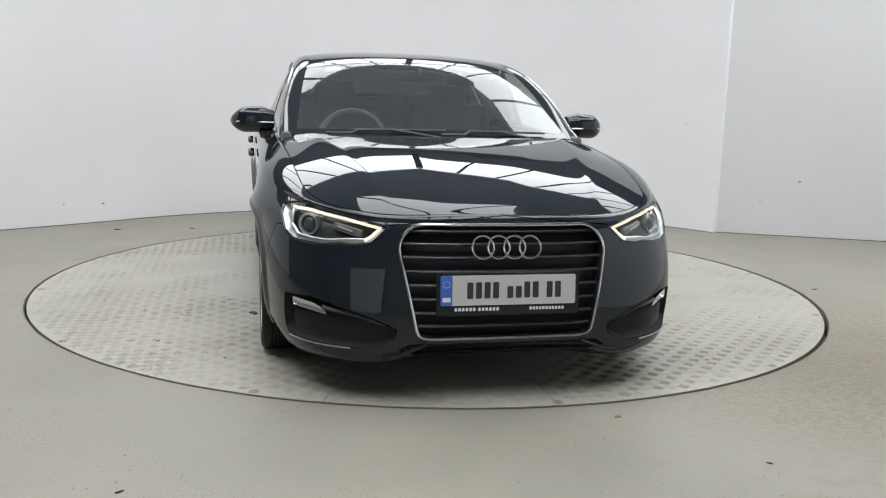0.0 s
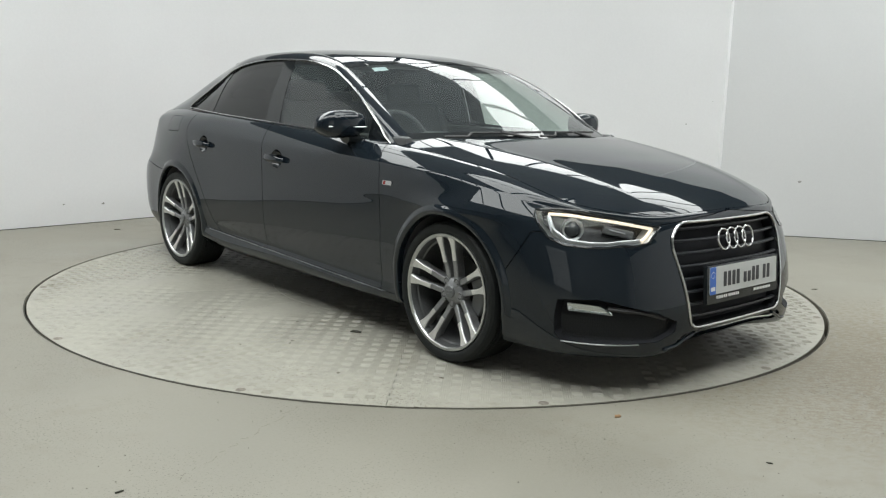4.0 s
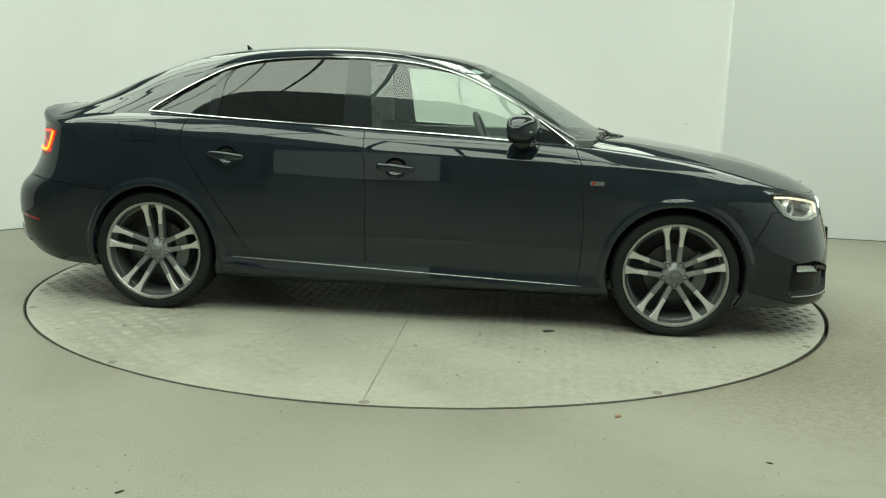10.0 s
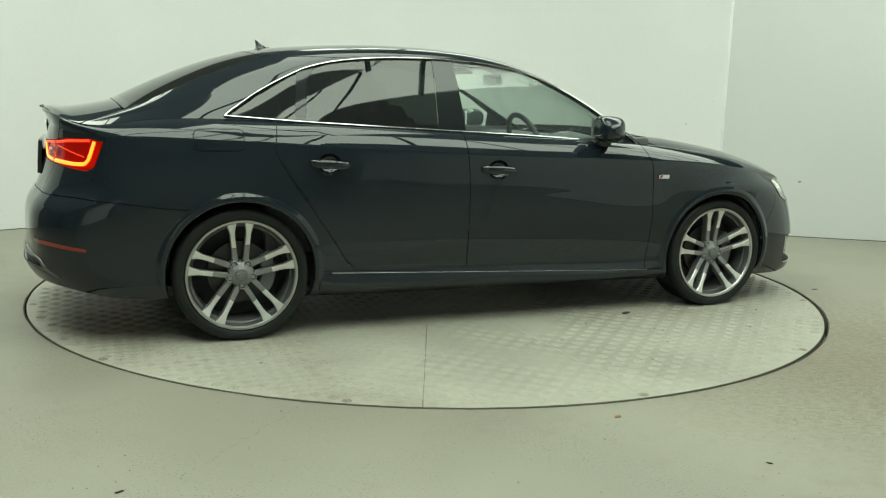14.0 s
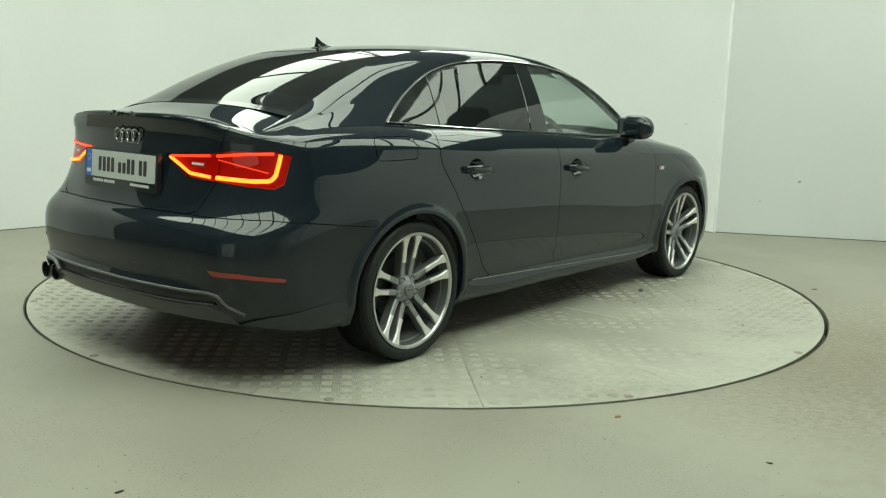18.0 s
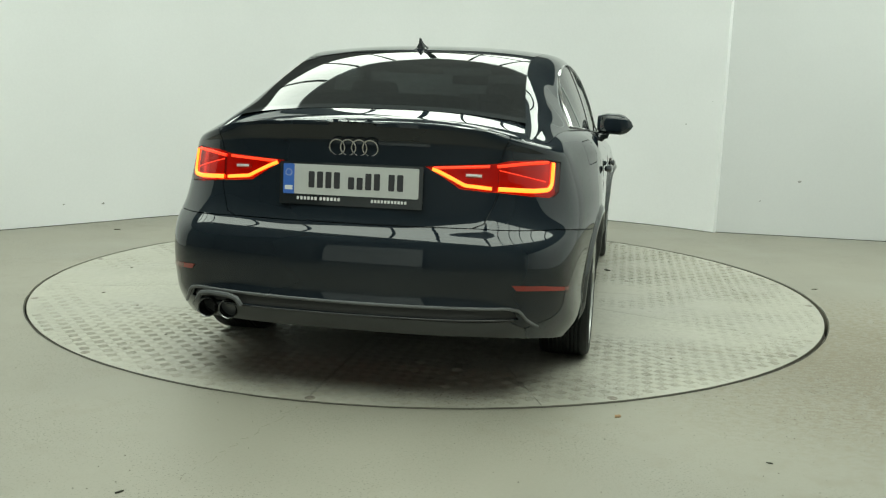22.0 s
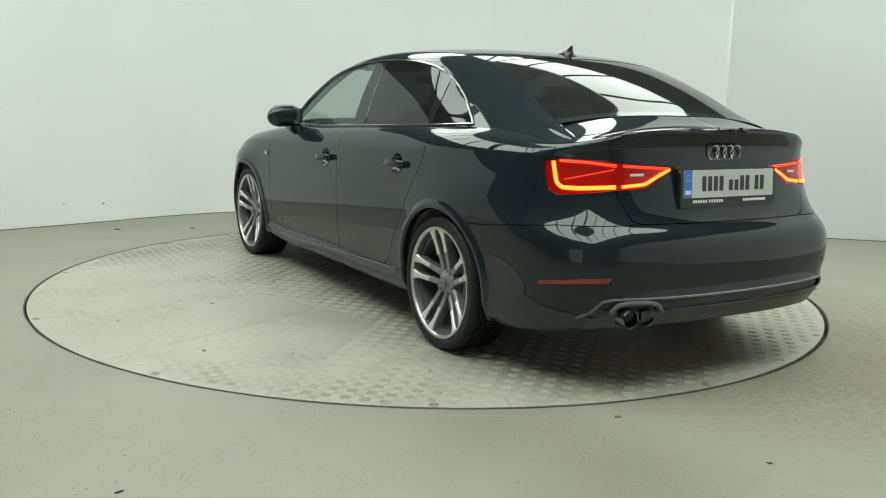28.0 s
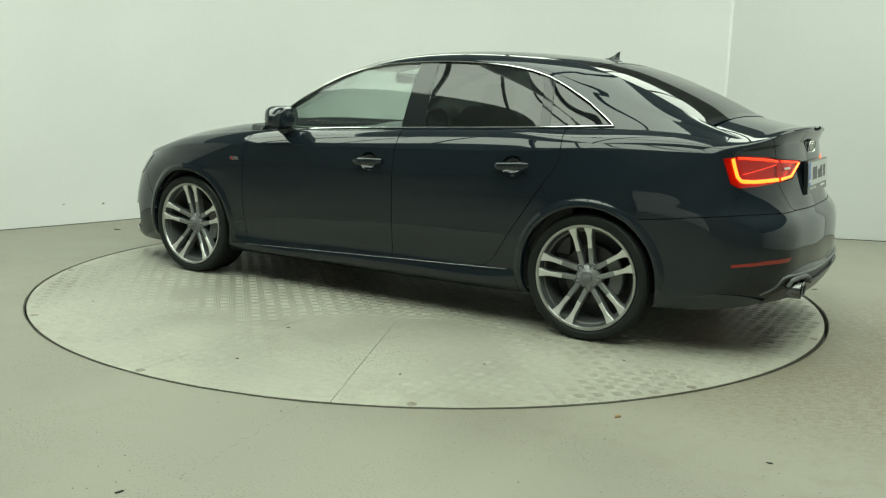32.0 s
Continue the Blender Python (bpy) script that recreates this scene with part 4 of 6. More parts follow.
# wheel arches: a rolled lip on the panels and a felt liner behind it
for s in (1, -1):
    for ax in (AXLE_F, AXLE_R):
        angles = np.linspace(radians(-17), radians(197), 75)
        rings = {}
        for r in (ARCH + 0.046, ARCH + 0.030, ARCH + 0.016, ARCH + 0.004):
            ys = []
            for a in angles:
                hit = from_outside.ray_cast(Vector((ax + r * math.cos(a), 2, max(HUB_Z + r * math.sin(a), 0.175))), Vector((0, -1, 0)))
                ys.append(hit[0].y if hit[0] is not None and hit[0].y > 0.6 else 0.80)
            ys = np.array(ys)
            for _ in range(6):
                ys[1:-1] = (ys[:-2] + 2 * ys[1:-1] + ys[2:]) / 4
            rings[r] = ys
        profile = [(0.046, -0.0015), (0.036, 0.0012), (0.027, 0.0065), (0.016, 0.0085), (0.006, 0.0080), (0.0005, 0.0045), (-0.0015, -0.004), (-0.001, -0.03)]
        outer = ARCH + 0.016
        bm = bmesh.new()
        rows = []
        for i, a in enumerate(angles):
            fade = min(1.0, max(0.0, (HUB_Z + ARCH * math.sin(a) - 0.17) / 0.10))
            row = []
            for d, out in profile:
                y = np.interp(ARCH + d, sorted(rings), [rings[r][i] for r in sorted(rings)])
                row.append(bm.verts.new((ax + (ARCH + d) * math.cos(a), s * (y + out * fade + 0.001), max(HUB_Z + (ARCH + d) * math.sin(a), 0.15))))
            rows.append(row)
        for A, B in zip(rows, rows[1:]):
            for k in range(len(profile) - 1):
                bm.faces.new((A[k], A[k + 1], B[k + 1], B[k]) if s > 0 else (A[k], B[k], B[k + 1], A[k + 1]))
        bm.normal_update()
        if sum(f.normal.y * s for f in bm.faces) < 0:
            bmesh.ops.reverse_faces(bm, faces=bm.faces)
        part("wheel_arch_lip", bm, PAINT, car, "rolled black wheel arch lip", 70)
        bm = bmesh.new()
        rows = []
        for i, a in enumerate(angles):
            x, z = ax + ARCH * math.cos(a), HUB_Z + ARCH * math.sin(a)
            x2, z2 = ax + (ARCH + 0.02) * math.cos(a), HUB_Z + (ARCH + 0.02) * math.sin(a)
            rows.append([bm.verts.new((x, s * (rings[outer][i] - 0.012), max(z, 0.14))), bm.verts.new((x2, s * 0.74, max(z2, 0.14))), bm.verts.new((x2, s * 0.50, max(z2, 0.14))), bm.verts.new((ax, s * 0.50, HUB_Z))])
        for A, B in zip(rows, rows[1:]):
            for k in range(3):
                bm.faces.new((A[k], A[k + 1], B[k + 1], B[k]) if k < 2 else (A[2], A[3], B[2]))
        bmesh.ops.remove_doubles(bm, verts=bm.verts, dist=0.0005)
        part("arch_liner", bm, LINER, car, "matt black wheel arch liner")
part("underbody", box(0, 0, 0.20, 3.6, 1.30, 0.06, 0.02), LINER, car, "matt black underbody")
# ---------------------------------------------------------------- body details
def on_nose(y, z, off=0.0):
    """Point of the nose at a width and height."""
    hit = from_outside.ray_cast(Vector((3, abs(y), z)), Vector((-1, 0, 0)))
    return Vector((hit[0].x + off, y, z))


def on_tail(y, z, off=0.0):
    hit = from_outside.ray_cast(Vector((-3, abs(y), z)), Vector((1, 0, 0)))
    return Vector((hit[0].x - off, y, z))


def on_corner(q, z, s, off=0.0, view="front"):
    """Point of the front or rear corner at its flattened place; s is the car's side."""
    if view == "front":
        hit = from_outside.ray_cast(Vector((3, 3 + q, z)), Vector((-1, -1, 0)))
    else:
        hit = from_outside.ray_cast(Vector((-3, 3 + q, z)), Vector((1, -1, 0)))
    p = hit[0] + hit[1] * (off if hit[1].y > 0 or hit[1].x * (1 if view == "front" else -1) > 0 else -off)
    return Vector((p.x, s * p.y, p.z))


def on_side(x, z, s, off=0.0):
    hit = from_outside.ray_cast(Vector((x, 2, z)), Vector((0, -1, 0)))
    return Vector((x, s * (hit[0].y + off), z))


def even(path, n):
    """Evenly spaced points along a 2D path."""
    p = np.array(path, float)
    d = np.concatenate([[0], np.cumsum(np.linalg.norm(np.diff(p, axis=0), axis=1))])
    t = np.linspace(0, d[-1], n)
    return np.stack([np.interp(t, d, p[:, i]) for i in range(p.shape[1])], 1)


# grille
grille = part("grille", shifted(mirrored(take(low, lay, {B_GRILLE}), True), -0.050), VOID, car, "black slatted grille in a bright frame")
gpath = even([p for p in GRILLE] + [GRILLE[0]], 121)[:-1]
part("grille_frame", tube([on_nose(y, z, 0.001) for y, z in gpath], 0.0080, 8, True, 0.8, (1, 0, 0)), CHROME, grille, "polished chrome grille frame")
deep = bmesh.new()
rows = [(deep.verts.new(on_nose(y * .99, (z - .45) * .99 + .45, 0.0)), deep.verts.new(on_nose(y * .97, (z - .45) * .97 + .45, -0.055))) for y, z in gpath]
for i in range(len(rows)):
    deep.faces.new((rows[i][0], rows[(i + 1) % len(rows)][0], rows[(i + 1) % len(rows)][1], rows[i][1]))
mid = deep.verts.new(on_nose(0, .45, -0.058))
for i in range(len(rows)):
    deep.faces.new((rows[i][1], rows[(i + 1) % len(rows)][1], mid))
part("grille_duct", deep, VOID, grille)
for z in (.636, .590, .542, .492, .442, .392, .342, .294):
    edge = np.interp(z, [.262, .595, .664], [.335, .405, .345]) - 0.012
    ys = np.linspace(-edge, edge, 25)
    slat = part("grille_slat", tube([on_nose(y, z, -0.020) for y in ys], 0.0065, 8, flat=1.6), SLAT, grille)
    # thin pale bar that draws the glint on the slat's upper edge
    part("slat_edge", tube([on_nose(y, z + .004, -0.0105) for y in ys], 0.0008, 6), SLATLINE, slat, "thin pale bar for the glint along the slat")


def four_rings(x, z, span, face, name, lean=0.0):
    r, s = span * 0.152, span * 0.222
    base = new(name)
    base.parent = car
    base["label"] = "chrome badge of four linked rings"
    for k in range(4):
        c = (k - 1.5) * s
        pts = []
        for a in np.linspace(0, 2 * math.pi, 41)[:-1]:
            zz = z + r * math.sin(a)
            pts.append((x + lean * (zz - z), face * (c + r * math.cos(a)), zz))
        part("badge_ring", tube(pts, span * 0.0165, 8, True, up=(1, 0, 0)), CHROME, base)
    return base


four_rings(on_nose(0, .584).x + 0.004, .584, .272, 1, "front_badge", -0.25)
four_rings(on_tail(0, .933).x - 0.006, .933, .190, -1, "rear_badge", -0.12)


def number_plate(name, x, z, face, lean, low_band):
    """Plate in a black holder; its writing is drawn as plain bars."""
    base = new(name)
    base.parent = car
    base["label"] = "white plate with blue band in a black holder"
    rot = Matrix.Translation((x, 0, z)) @ Matrix.Rotation(radians(lean) * face, 4, "Y") @ (Matrix.Rotation(math.pi, 4, "Z") if face < 0 else Matrix())

    def slabp(nm, yc, zc, w, h, d0, d1, mat, r, label=""):
        bm = prism(rounded([(yc - w / 2, zc - h / 2), (yc + w / 2, zc - h / 2), (yc + w / 2, zc + h / 2), (yc - w / 2, zc + h / 2)], r, 3), lambda a, b, d: (d0 + d, a, b), d1 - d0)
        bmesh.ops.transform(bm, matrix=rot, verts=bm.verts)
        return part(nm, bm, mat, base, label)

    slabp("holder", 0, -0.012, .545, .112 + .044, -0.014, 0.003, GLOSSBLACK, .006, "black plate holder")
    slabp("plate", 0, 0.003, .515, .110, 0.003, 0.006, PLATE, .006, "plain white plate")
    slabp("blue_band", -.236, 0.003, .043, .110, 0.006, 0.0066, PLATEBLUE, .004, "blue country band")
    slabp("country_mark", -.236, -.030, .030, .016, 0.0066, 0.0070, LETTER, .001)
    for k in range(12):
        a = 2 * math.pi * k / 12
        slabp("star", -.236 + .012 * math.cos(a), .026 + .012 * math.sin(a), .003, .003, 0.0066, 0.0070, LETTER, .0008)
    x0 = -.160
    for word in (4, 4, 2):
        for k in range(word):
            tall = .060 if not (word == 4 and x0 > -.05 and k < 2) else .044
            slabp("plate_bar", x0 + .0125, .003 - (.060 - tall) / 2, .023, tall, 0.006, 0.0066, INK, .004)
            x0 += .0325
        x0 += .022
    for k in range(12):
        slabp("dealer_bar", -.200 + k * .0138 + (.006 if k > 5 else 0), low_band, .0092, .012, 0.003, 0.0036, LETTER, .0015)
    for k in range(11):
        slabp("dealer_bar", .085 + k * .0125, low_band, .0084, .011, 0.003, 0.0036, LETTER, .0015)
    return base


number_plate("front_plate", 2.196, .430, 1, -4, -.067)
number_plate("rear_plate", on_tail(0, .81).x - 0.016, .810, -1, -4, -.067)

# headlamps
for i, s in enumerate((1, -1)):
    unit = part("headlamp", hem(shifted(take(low, lay, {B_HEAD}) if s > 0 else mirrored(take(low, lay, {B_HEAD})), -0.05), 0.0, 0.001, False), LAMPBLACK, car, "lit headlamp with clear lens and light strip")
    lens = part("lens", (take(low, lay, {B_HEAD}) if s > 0 else mirrored(take(low, lay, {B_HEAD}))), LENS, unit, "clear lamp lens")
    lens.visible_shadow = False
    rim = [on_corner(q, z, s, -0.002) for q, z in even(HEADLAMP + [HEADLAMP[0]], 90)[:-1]]
    part("lamp_seal", tube(rim, 0.0055, 6, True), GLOSSBLACK, unit)
    cen = Vector((sum((p.x for p in rim)) / len(rim), sum((p.y for p in rim)) / len(rim), sum((p.z for p in rim)) / len(rim)))
    wallb = bmesh.new()
    ra = [(wallb.verts.new(p), wallb.verts.new(p + Vector((-0.034, -s * 0.015, 0)) + (cen - p) * 0.17)) for p in rim]
    for k in range(len(ra)):
        wallb.faces.new((ra[k][0], ra[(k + 1) % len(ra)][0], ra[(k + 1) % len(ra)][1], ra[k][1]))
    part("lamp_wall", wallb, SILVER, unit, "silvered lamp wall")
    top = even([(-1.02, .697), (-1.153, .695), (-1.393, .674), (-1.600, .647)], 36)
    part("light_strip", tube([on_corner(q, z, s, -0.013) for q, z in top], 0.0058, 8), DRL, unit, "lit warm white strip")
    hook = even([(-1.600, .647), (-1.565, .615), (-1.535, .600)], 10)
    part("light_strip", tube([on_corner(q, z, s, -0.013) for q, z in hook], 0.0062, 8), DRL, unit, "lit warm white strip")
    base_trim = even([(-1.02, .690), (-1.045, .63), (-1.12, .597), (-1.24, .589), (-1.34, .589), (-1.43, .597), (-1.535, .599)], 40)
    part("lamp_bezel", tube([on_corner(q, z, s, -0.018) for q, z in base_trim], 0.012, 8, flat=0.6), SILVER, unit, "silver lamp bezel")
    bar = even([(-1.36, .648), (-1.45, .632)], 8)
    part("inner_strip", tube([on_corner(q, z, s, -0.02) for q, z in bar], 0.003, 6), SILVER, unit)
    shelf = even([(-1.33, .655), (-1.50, .628)], 10)
    part("lamp_shelf", tube([on_corner(q, z, s, -0.034) for q, z in shelf], 0.016, 8, flat=0.8), LAMPGREY, unit)
    p = on_corner(-1.155, .648, s, -0.035)
    d = Vector((0.80, s * 0.6, 0)).normalized()
    turn = d.to_track_quat("Y", "Z").to_matrix().to_4x4()
    pr = lathe([(0.0005, 0.014), (0.016, 0.011), (0.028, 0.002), (0.031, -0.008)], 32)
    bmesh.ops.transform(pr, matrix=Matrix.Translation(p) @ turn, verts=pr.verts)
    part("projector", pr, material("projector_glass", (0.05, 0.055, 0.06), 0.03) if i == 0 else bpy.data.materials["projector_glass"], unit, "dark projector lens")
    pr = lathe([(0.031, -0.004), (0.034, 0.006), (0.042, 0.010), (0.043, -0.02)], 32)
    bmesh.ops.transform(pr, matrix=Matrix.Translation(p) @ turn, verts=pr.verts)
    part("projector_ring", pr, SILVER, unit, "silver projector ring")

# front air intakes with fog lamps
for s in (1, -1):
    side_bm = take(low, lay, {B_INTAKE})
    intake = part("air_intake", shifted(side_bm if s > 0 else mirrored(side_bm), -0.045), VOID, fbumper, "black honeycomb air intake")
    outl = even(INTAKE + [INTAKE[0]], 70)[:-1]
    wallb = bmesh.new()
    ra = [(wallb.verts.new(on_corner(q, z, s, 0.0)), wallb.verts.new(on_corner(-1.42 + (q + 1.42) * .95, .305 + (z - .305) * .86, s, -0.045))) for q, z in outl]
    for k in range(len(ra)):
        wallb.faces.new((ra[k][0], ra[(k + 1) % len(ra)][0], ra[(k + 1) % len(ra)][1], ra[k][1]))
    part("intake_wall", wallb, VOID, intake)
    # honeycomb
    bm = bmesh.new()
    for r in range(8):
        for c in range(24):
            q, z = -1.11 - c * .027 - (r % 2) * .0135, .224 + r * .0135
            if not inside((q, z), INTAKE) or z > .318:
                continue
            pts = [on_corner(q + .0125 * math.cos(a), z + .0078 * math.sin(a), s, -0.022) for a in np.linspace(0, 2 * math.pi, 7)[:-1]]
            out = [bm.verts.new(p) for p in pts]
            m = sum(pts, Vector()) / 6
            inn = [bm.verts.new(m + (p - m) * .72) for p in pts]
            for k in range(6):
                bm.faces.new((out[k], out[(k + 1) % 6], inn[(k + 1) % 6], inn[k]))
    part("honeycomb", bm, GLOSSBLACK, intake)["kind"] = "stuff"
    fog = rounded([(-1.134, .362), (-1.140, .330), (-1.395, .318), (-1.37, .336), (-1.31, .354)], .010, 3)
    bm = bmesh.new()
    fo = [bm.verts.new(on_corner(q, z, s, -0.012)) for q, z in fog]
    fi = [bm.verts.new(on_corner(-1.25 + (q + 1.25) * .8, .340 + (z - .340) * .7, s, -0.030)) for q, z in fog]
    for k in range(len(fo)):
        bm.faces.new((fo[k], fo[(k + 1) % len(fo)], fi[(k + 1) % len(fi)], fi[k]))
    bm.faces.new(fi)
    lampf = part("fog_lamp", bm, FOGSILVER, intake, "small clear fog lamp")
    bm = bmesh.new()
    bm.faces.new([bm.verts.new(on_corner(q, z, s, -0.010)) for q, z in fog])
    part("lens", bm, LENS, lampf)
    wing = even([(-1.36, .345), (-1.56, .330), (-1.70, .300)], 14)
    part("intake_blade", tube([on_corner(q, z, s, -0.020) for q, z in wing], 0.010, 6, flat=1.5), PLASTIC, intake)
    # bright metal line that draws the reflection on the bumper's lower edge
    foot = even([(-1.115, .209), (-1.34, .206), (-1.535, .206)], 24)
    part("intake_trim", tube([on_corner(q, z, s, 0.002) for q, z in foot], 0.0028, 6), ALUM, intake, "thin pale line for the glint under the intake")

    edge = [on_nose(s * y, z, 0.002) for y, z in even([(.30, .228), (.35, .208), (.40, .186), (.46, .176)], 26)]
    part("splitter_edge", tube(edge, 0.0075, 8), PAINT, fbumper)

part("lower_grille", shifted(mirrored(take(low, lay, {B_LOWGRILLE}), True), -0.02), VOID, fbumper, "black lower mesh")

# tail lamps
for s in (1, -1):
    for code, nm in ((B_TAIL, "tail_lamp"), (B_TAILIN, "boot_tail_lamp")):
        get = lambda: take(low, lay, {code}) if s > 0 else mirrored(take(low, lay, {code}))
        unit = part(nm, hem(shifted(get(), -0.020), -0.001, 0.002, False), TAILRED, car, "lit red tail lamp with bright bars")
        part("lens", hem(get(), 0.002, 0.012, False), REDLENS, unit, "clear red lens").visible_shadow = False
        if code == B_TAIL:
            bars = [(TAILGLOW, [(-1.205, .893), (-1.215, .86), (-1.232, .812), (-1.26, .795), (-1.35, .793), (-1.548, .801)], .0085), (TAILDIM, [(-1.24, .896), (-1.40, .892), (-1.545, .882)], .0060), (TAILDIM, [(-1.27, .825), (-1.535, .868)], .0022)]
        else:
            bars = [(TAILGLOW, [(-1.580, .802), (-1.70, .812), (-1.755, .838), (-1.825, .869)], .0068), (TAILDIM, [(-1.582, .882), (-1.68, .878), (-1.82, .872)], .0055)]
        for mat, path, r in bars:
            part("light_bar", tube([on_corner(q, z, s, -0.0015, "rear") for q, z in even(path, 26)], r, 8), mat, unit, "glowing red bar" if mat is TAILGLOW else "dim red bar")
        if code == B_TAILIN:
            bl = even([(-1.62, .846), (-1.69, .848)], 6)
            part("reversing_lamp", tube([on_corner(q, z, s, -0.008, "rear") for q, z in bl], 0.010, 8), PLATE, unit, "pale reversing lamp")
    # reflector low on the bumper
    bm = bmesh.new()
    upper = [(q, z) for q, z in even([(-1.17, .437), (-1.40, .462), (-1.575, .470)], 24)]
    lower = [(q, z) for q, z in even([(-1.17, .424), (-1.40, .444), (-1.55, .450)], 24)]
    A = [bm.verts.new(on_corner(q, z, s, 0.002, "rear")) for q, z in upper]
    B = [bm.verts.new(on_corner(q, z, s, 0.003, "rear")) for q, z in lower]
    for k in range(23):
        bm.faces.new((A[k], A[k + 1], B[k + 1], B[k]))
    part("reflector", bm, REFLECT, rbumper, "slim red reflector")

# rear valance, insert, trim line and tail pipes
part("rear_insert", shifted(mirrored(take(low, lay, {B_INSERT}), True), -0.012), PLASTIC, rbumper, "black honeycomb insert")
part("rear_valance", hem(mirrored(take(low, lay, {B_VALANCE}), True), 0.0, 0.02), material("grey_valance", (0.055, 0.058, 0.06), 0.3), rbumper, "dark grey diffuser")
trim = even([(-.70, .300), (-.665, .335), (-.640, .372), (-.60, .382), (-.3, .380), (0, .378), (.3, .380), (.60, .382), (.640, .372), (.665, .335), (.70, .300)], 90)
part("rear_trim", tube([on_tail(y, z, 0.001) for y, z in trim], 0.006, 8), TRIMGREY, rbumper, "satin grey trim line")
trim = even([(-.62, .340), (0, .334), (.36, .334)], 50)
part("rear_trim", tube([on_tail(y, z, 0.0) for y, z in trim], 0.0030, 6), PLASTIC, rbumper, "thin dark trim line")
for y in (.545, .460):
    bm = lathe([(0.030, -0.09), (0.0345, -0.09), (0.0375, 0.0), (0.0365, 0.003), (0.033, 0.0), (0.031, -0.09)], 28)
    bmesh.ops.transform(bm, matrix=Matrix.Translation((-2.225, y, .312)) @ Matrix.Rotation(math.pi / 2, 4, "Z"), verts=bm.verts)
    pipe = part("tail_pipe", bm, material("dark_chrome", (0.16, 0.16, 0.165), 0.25, 1.0) if y > .5 else bpy.data.materials["dark_chrome"], rbumper, "dark chrome tail pipe")
    # black disc that paints the darkness inside the pipe
    bm = lathe([(0.0005, -0.05), (0.0315, -0.05)], 24)
    bmesh.ops.transform(bm, matrix=Matrix.Translation((-2.225, y, .312)) @ Matrix.Rotation(math.pi / 2, 4, "Z"), verts=bm.verts)
    part("pipe_mouth", bm, VOID, pipe)
hood_arch = even([(.40, .332), (.42, .358), (.46, .368), (.545, .368), (.585, .360), (.605, .332)], 30)
part("pipe_surround", tube([on_tail(y, z, 0.004) for y, z in hood_arch], 0.010, 8), material("grey_trim", (0.10, 0.105, 0.11), 0.35), rbumper, "grey tail pipe surround")


# mirrors
def mirror_housing(s):
    bm = bmesh.new()
    n, m = 14, 24
    rows = []
    for i in range(n + 1):
        t = i / n
        y = 0.795 + 0.212 * t
        w = max(0.35, min(1.0, (1 - max(0, (t - .62) / .38) ** 2.2 * .62) * min(1, .72 + t)))
        hz, hx = 0.066 * w, 0.084 * w
        cz, cx = 0.983 + 0.006 * (1 - t) - 0.012 * max(0, t - .6), 0.555 - 0.035 * t ** 2
        row = []
        for k in range(m):
            a = 2 * math.pi * k / m
            ca, sa = math.cos(a), math.sin(a)
            e = 0.62
            x = cx + hx * math.copysign(abs(ca) ** e, ca) * (1.0 if ca > 0 else 0.75)
            z = cz + hz * math.copysign(abs(sa) ** e, sa)
            row.append(bm.verts.new((x, s * y, z)))
        rows.append(row)
    for A, B in zip(rows, rows[1:]):
        for k in range(m):
            bm.faces.new((A[k], A[(k + 1) % m], B[(k + 1) % m], B[k]))
    bm.faces.new(rows[0][::-1])
    c = bm.verts.new((0.508, s * 1.020, 0.976))
    for k in range(m):
        bm.faces.new((rows[-1][k], rows[-1][(k + 1) % m], c))
    bmesh.ops.recalc_face_normals(bm, faces=bm.faces)
    return bm


for i, s in enumerate((1, -1)):
    mir = part("door_mirror", mirror_housing(s), PAINT, fdoors[i], "black door mirror")
    bm = bmesh.new()
    rows = []
    for t in np.linspace(0, 1, 7):
        y, z = 0.745 + 0.13 * t, 0.893 + 0.035 * t
        row = []
        for a in np.linspace(0, 2 * math.pi, 13)[:-1]:
            row.append(bm.verts.new((0.575 - 0.02 * t + (0.062 - 0.02 * t) * math.cos(a), s * (y + 0.01 * math.sin(a)), z + (0.030 + .006 * t) * math.sin(a))))
        rows.append(row)
    for A, B in zip(rows, rows[1:]):
        for k in range(12):
            bm.faces.new((A[k], A[(k + 1) % 12], B[(k + 1) % 12], B[k]))
    bm.faces.new(rows[-1])
    part("mirror_arm", bm, GLOSSBLACK, mir)
    part("mirror_line", tube([(0.638 - .04 * t ** 2 * 1.2, s * (0.80 + .185 * t), 0.975) for t in np.linspace(0, 1, 14)], 0.0035, 6), ALUM, mir, "slim indicator strip")
    glassm = prism(rounded([(0.815, .940), (0.965, .945), (0.980, .985), (0.955, 1.028), (0.815, 1.036)], .02, 4), lambda a, b, d: (0.497 - 0.03 * (a - .8) + d, s * a, b), 0.004)
    part("mirror_glass", glassm, material("mirror_silver", (0.8, 0.82, 0.82), 0.02, 1.0) if i == 0 else bpy.data.materials["mirror_silver"], mir, "silver mirror glass")

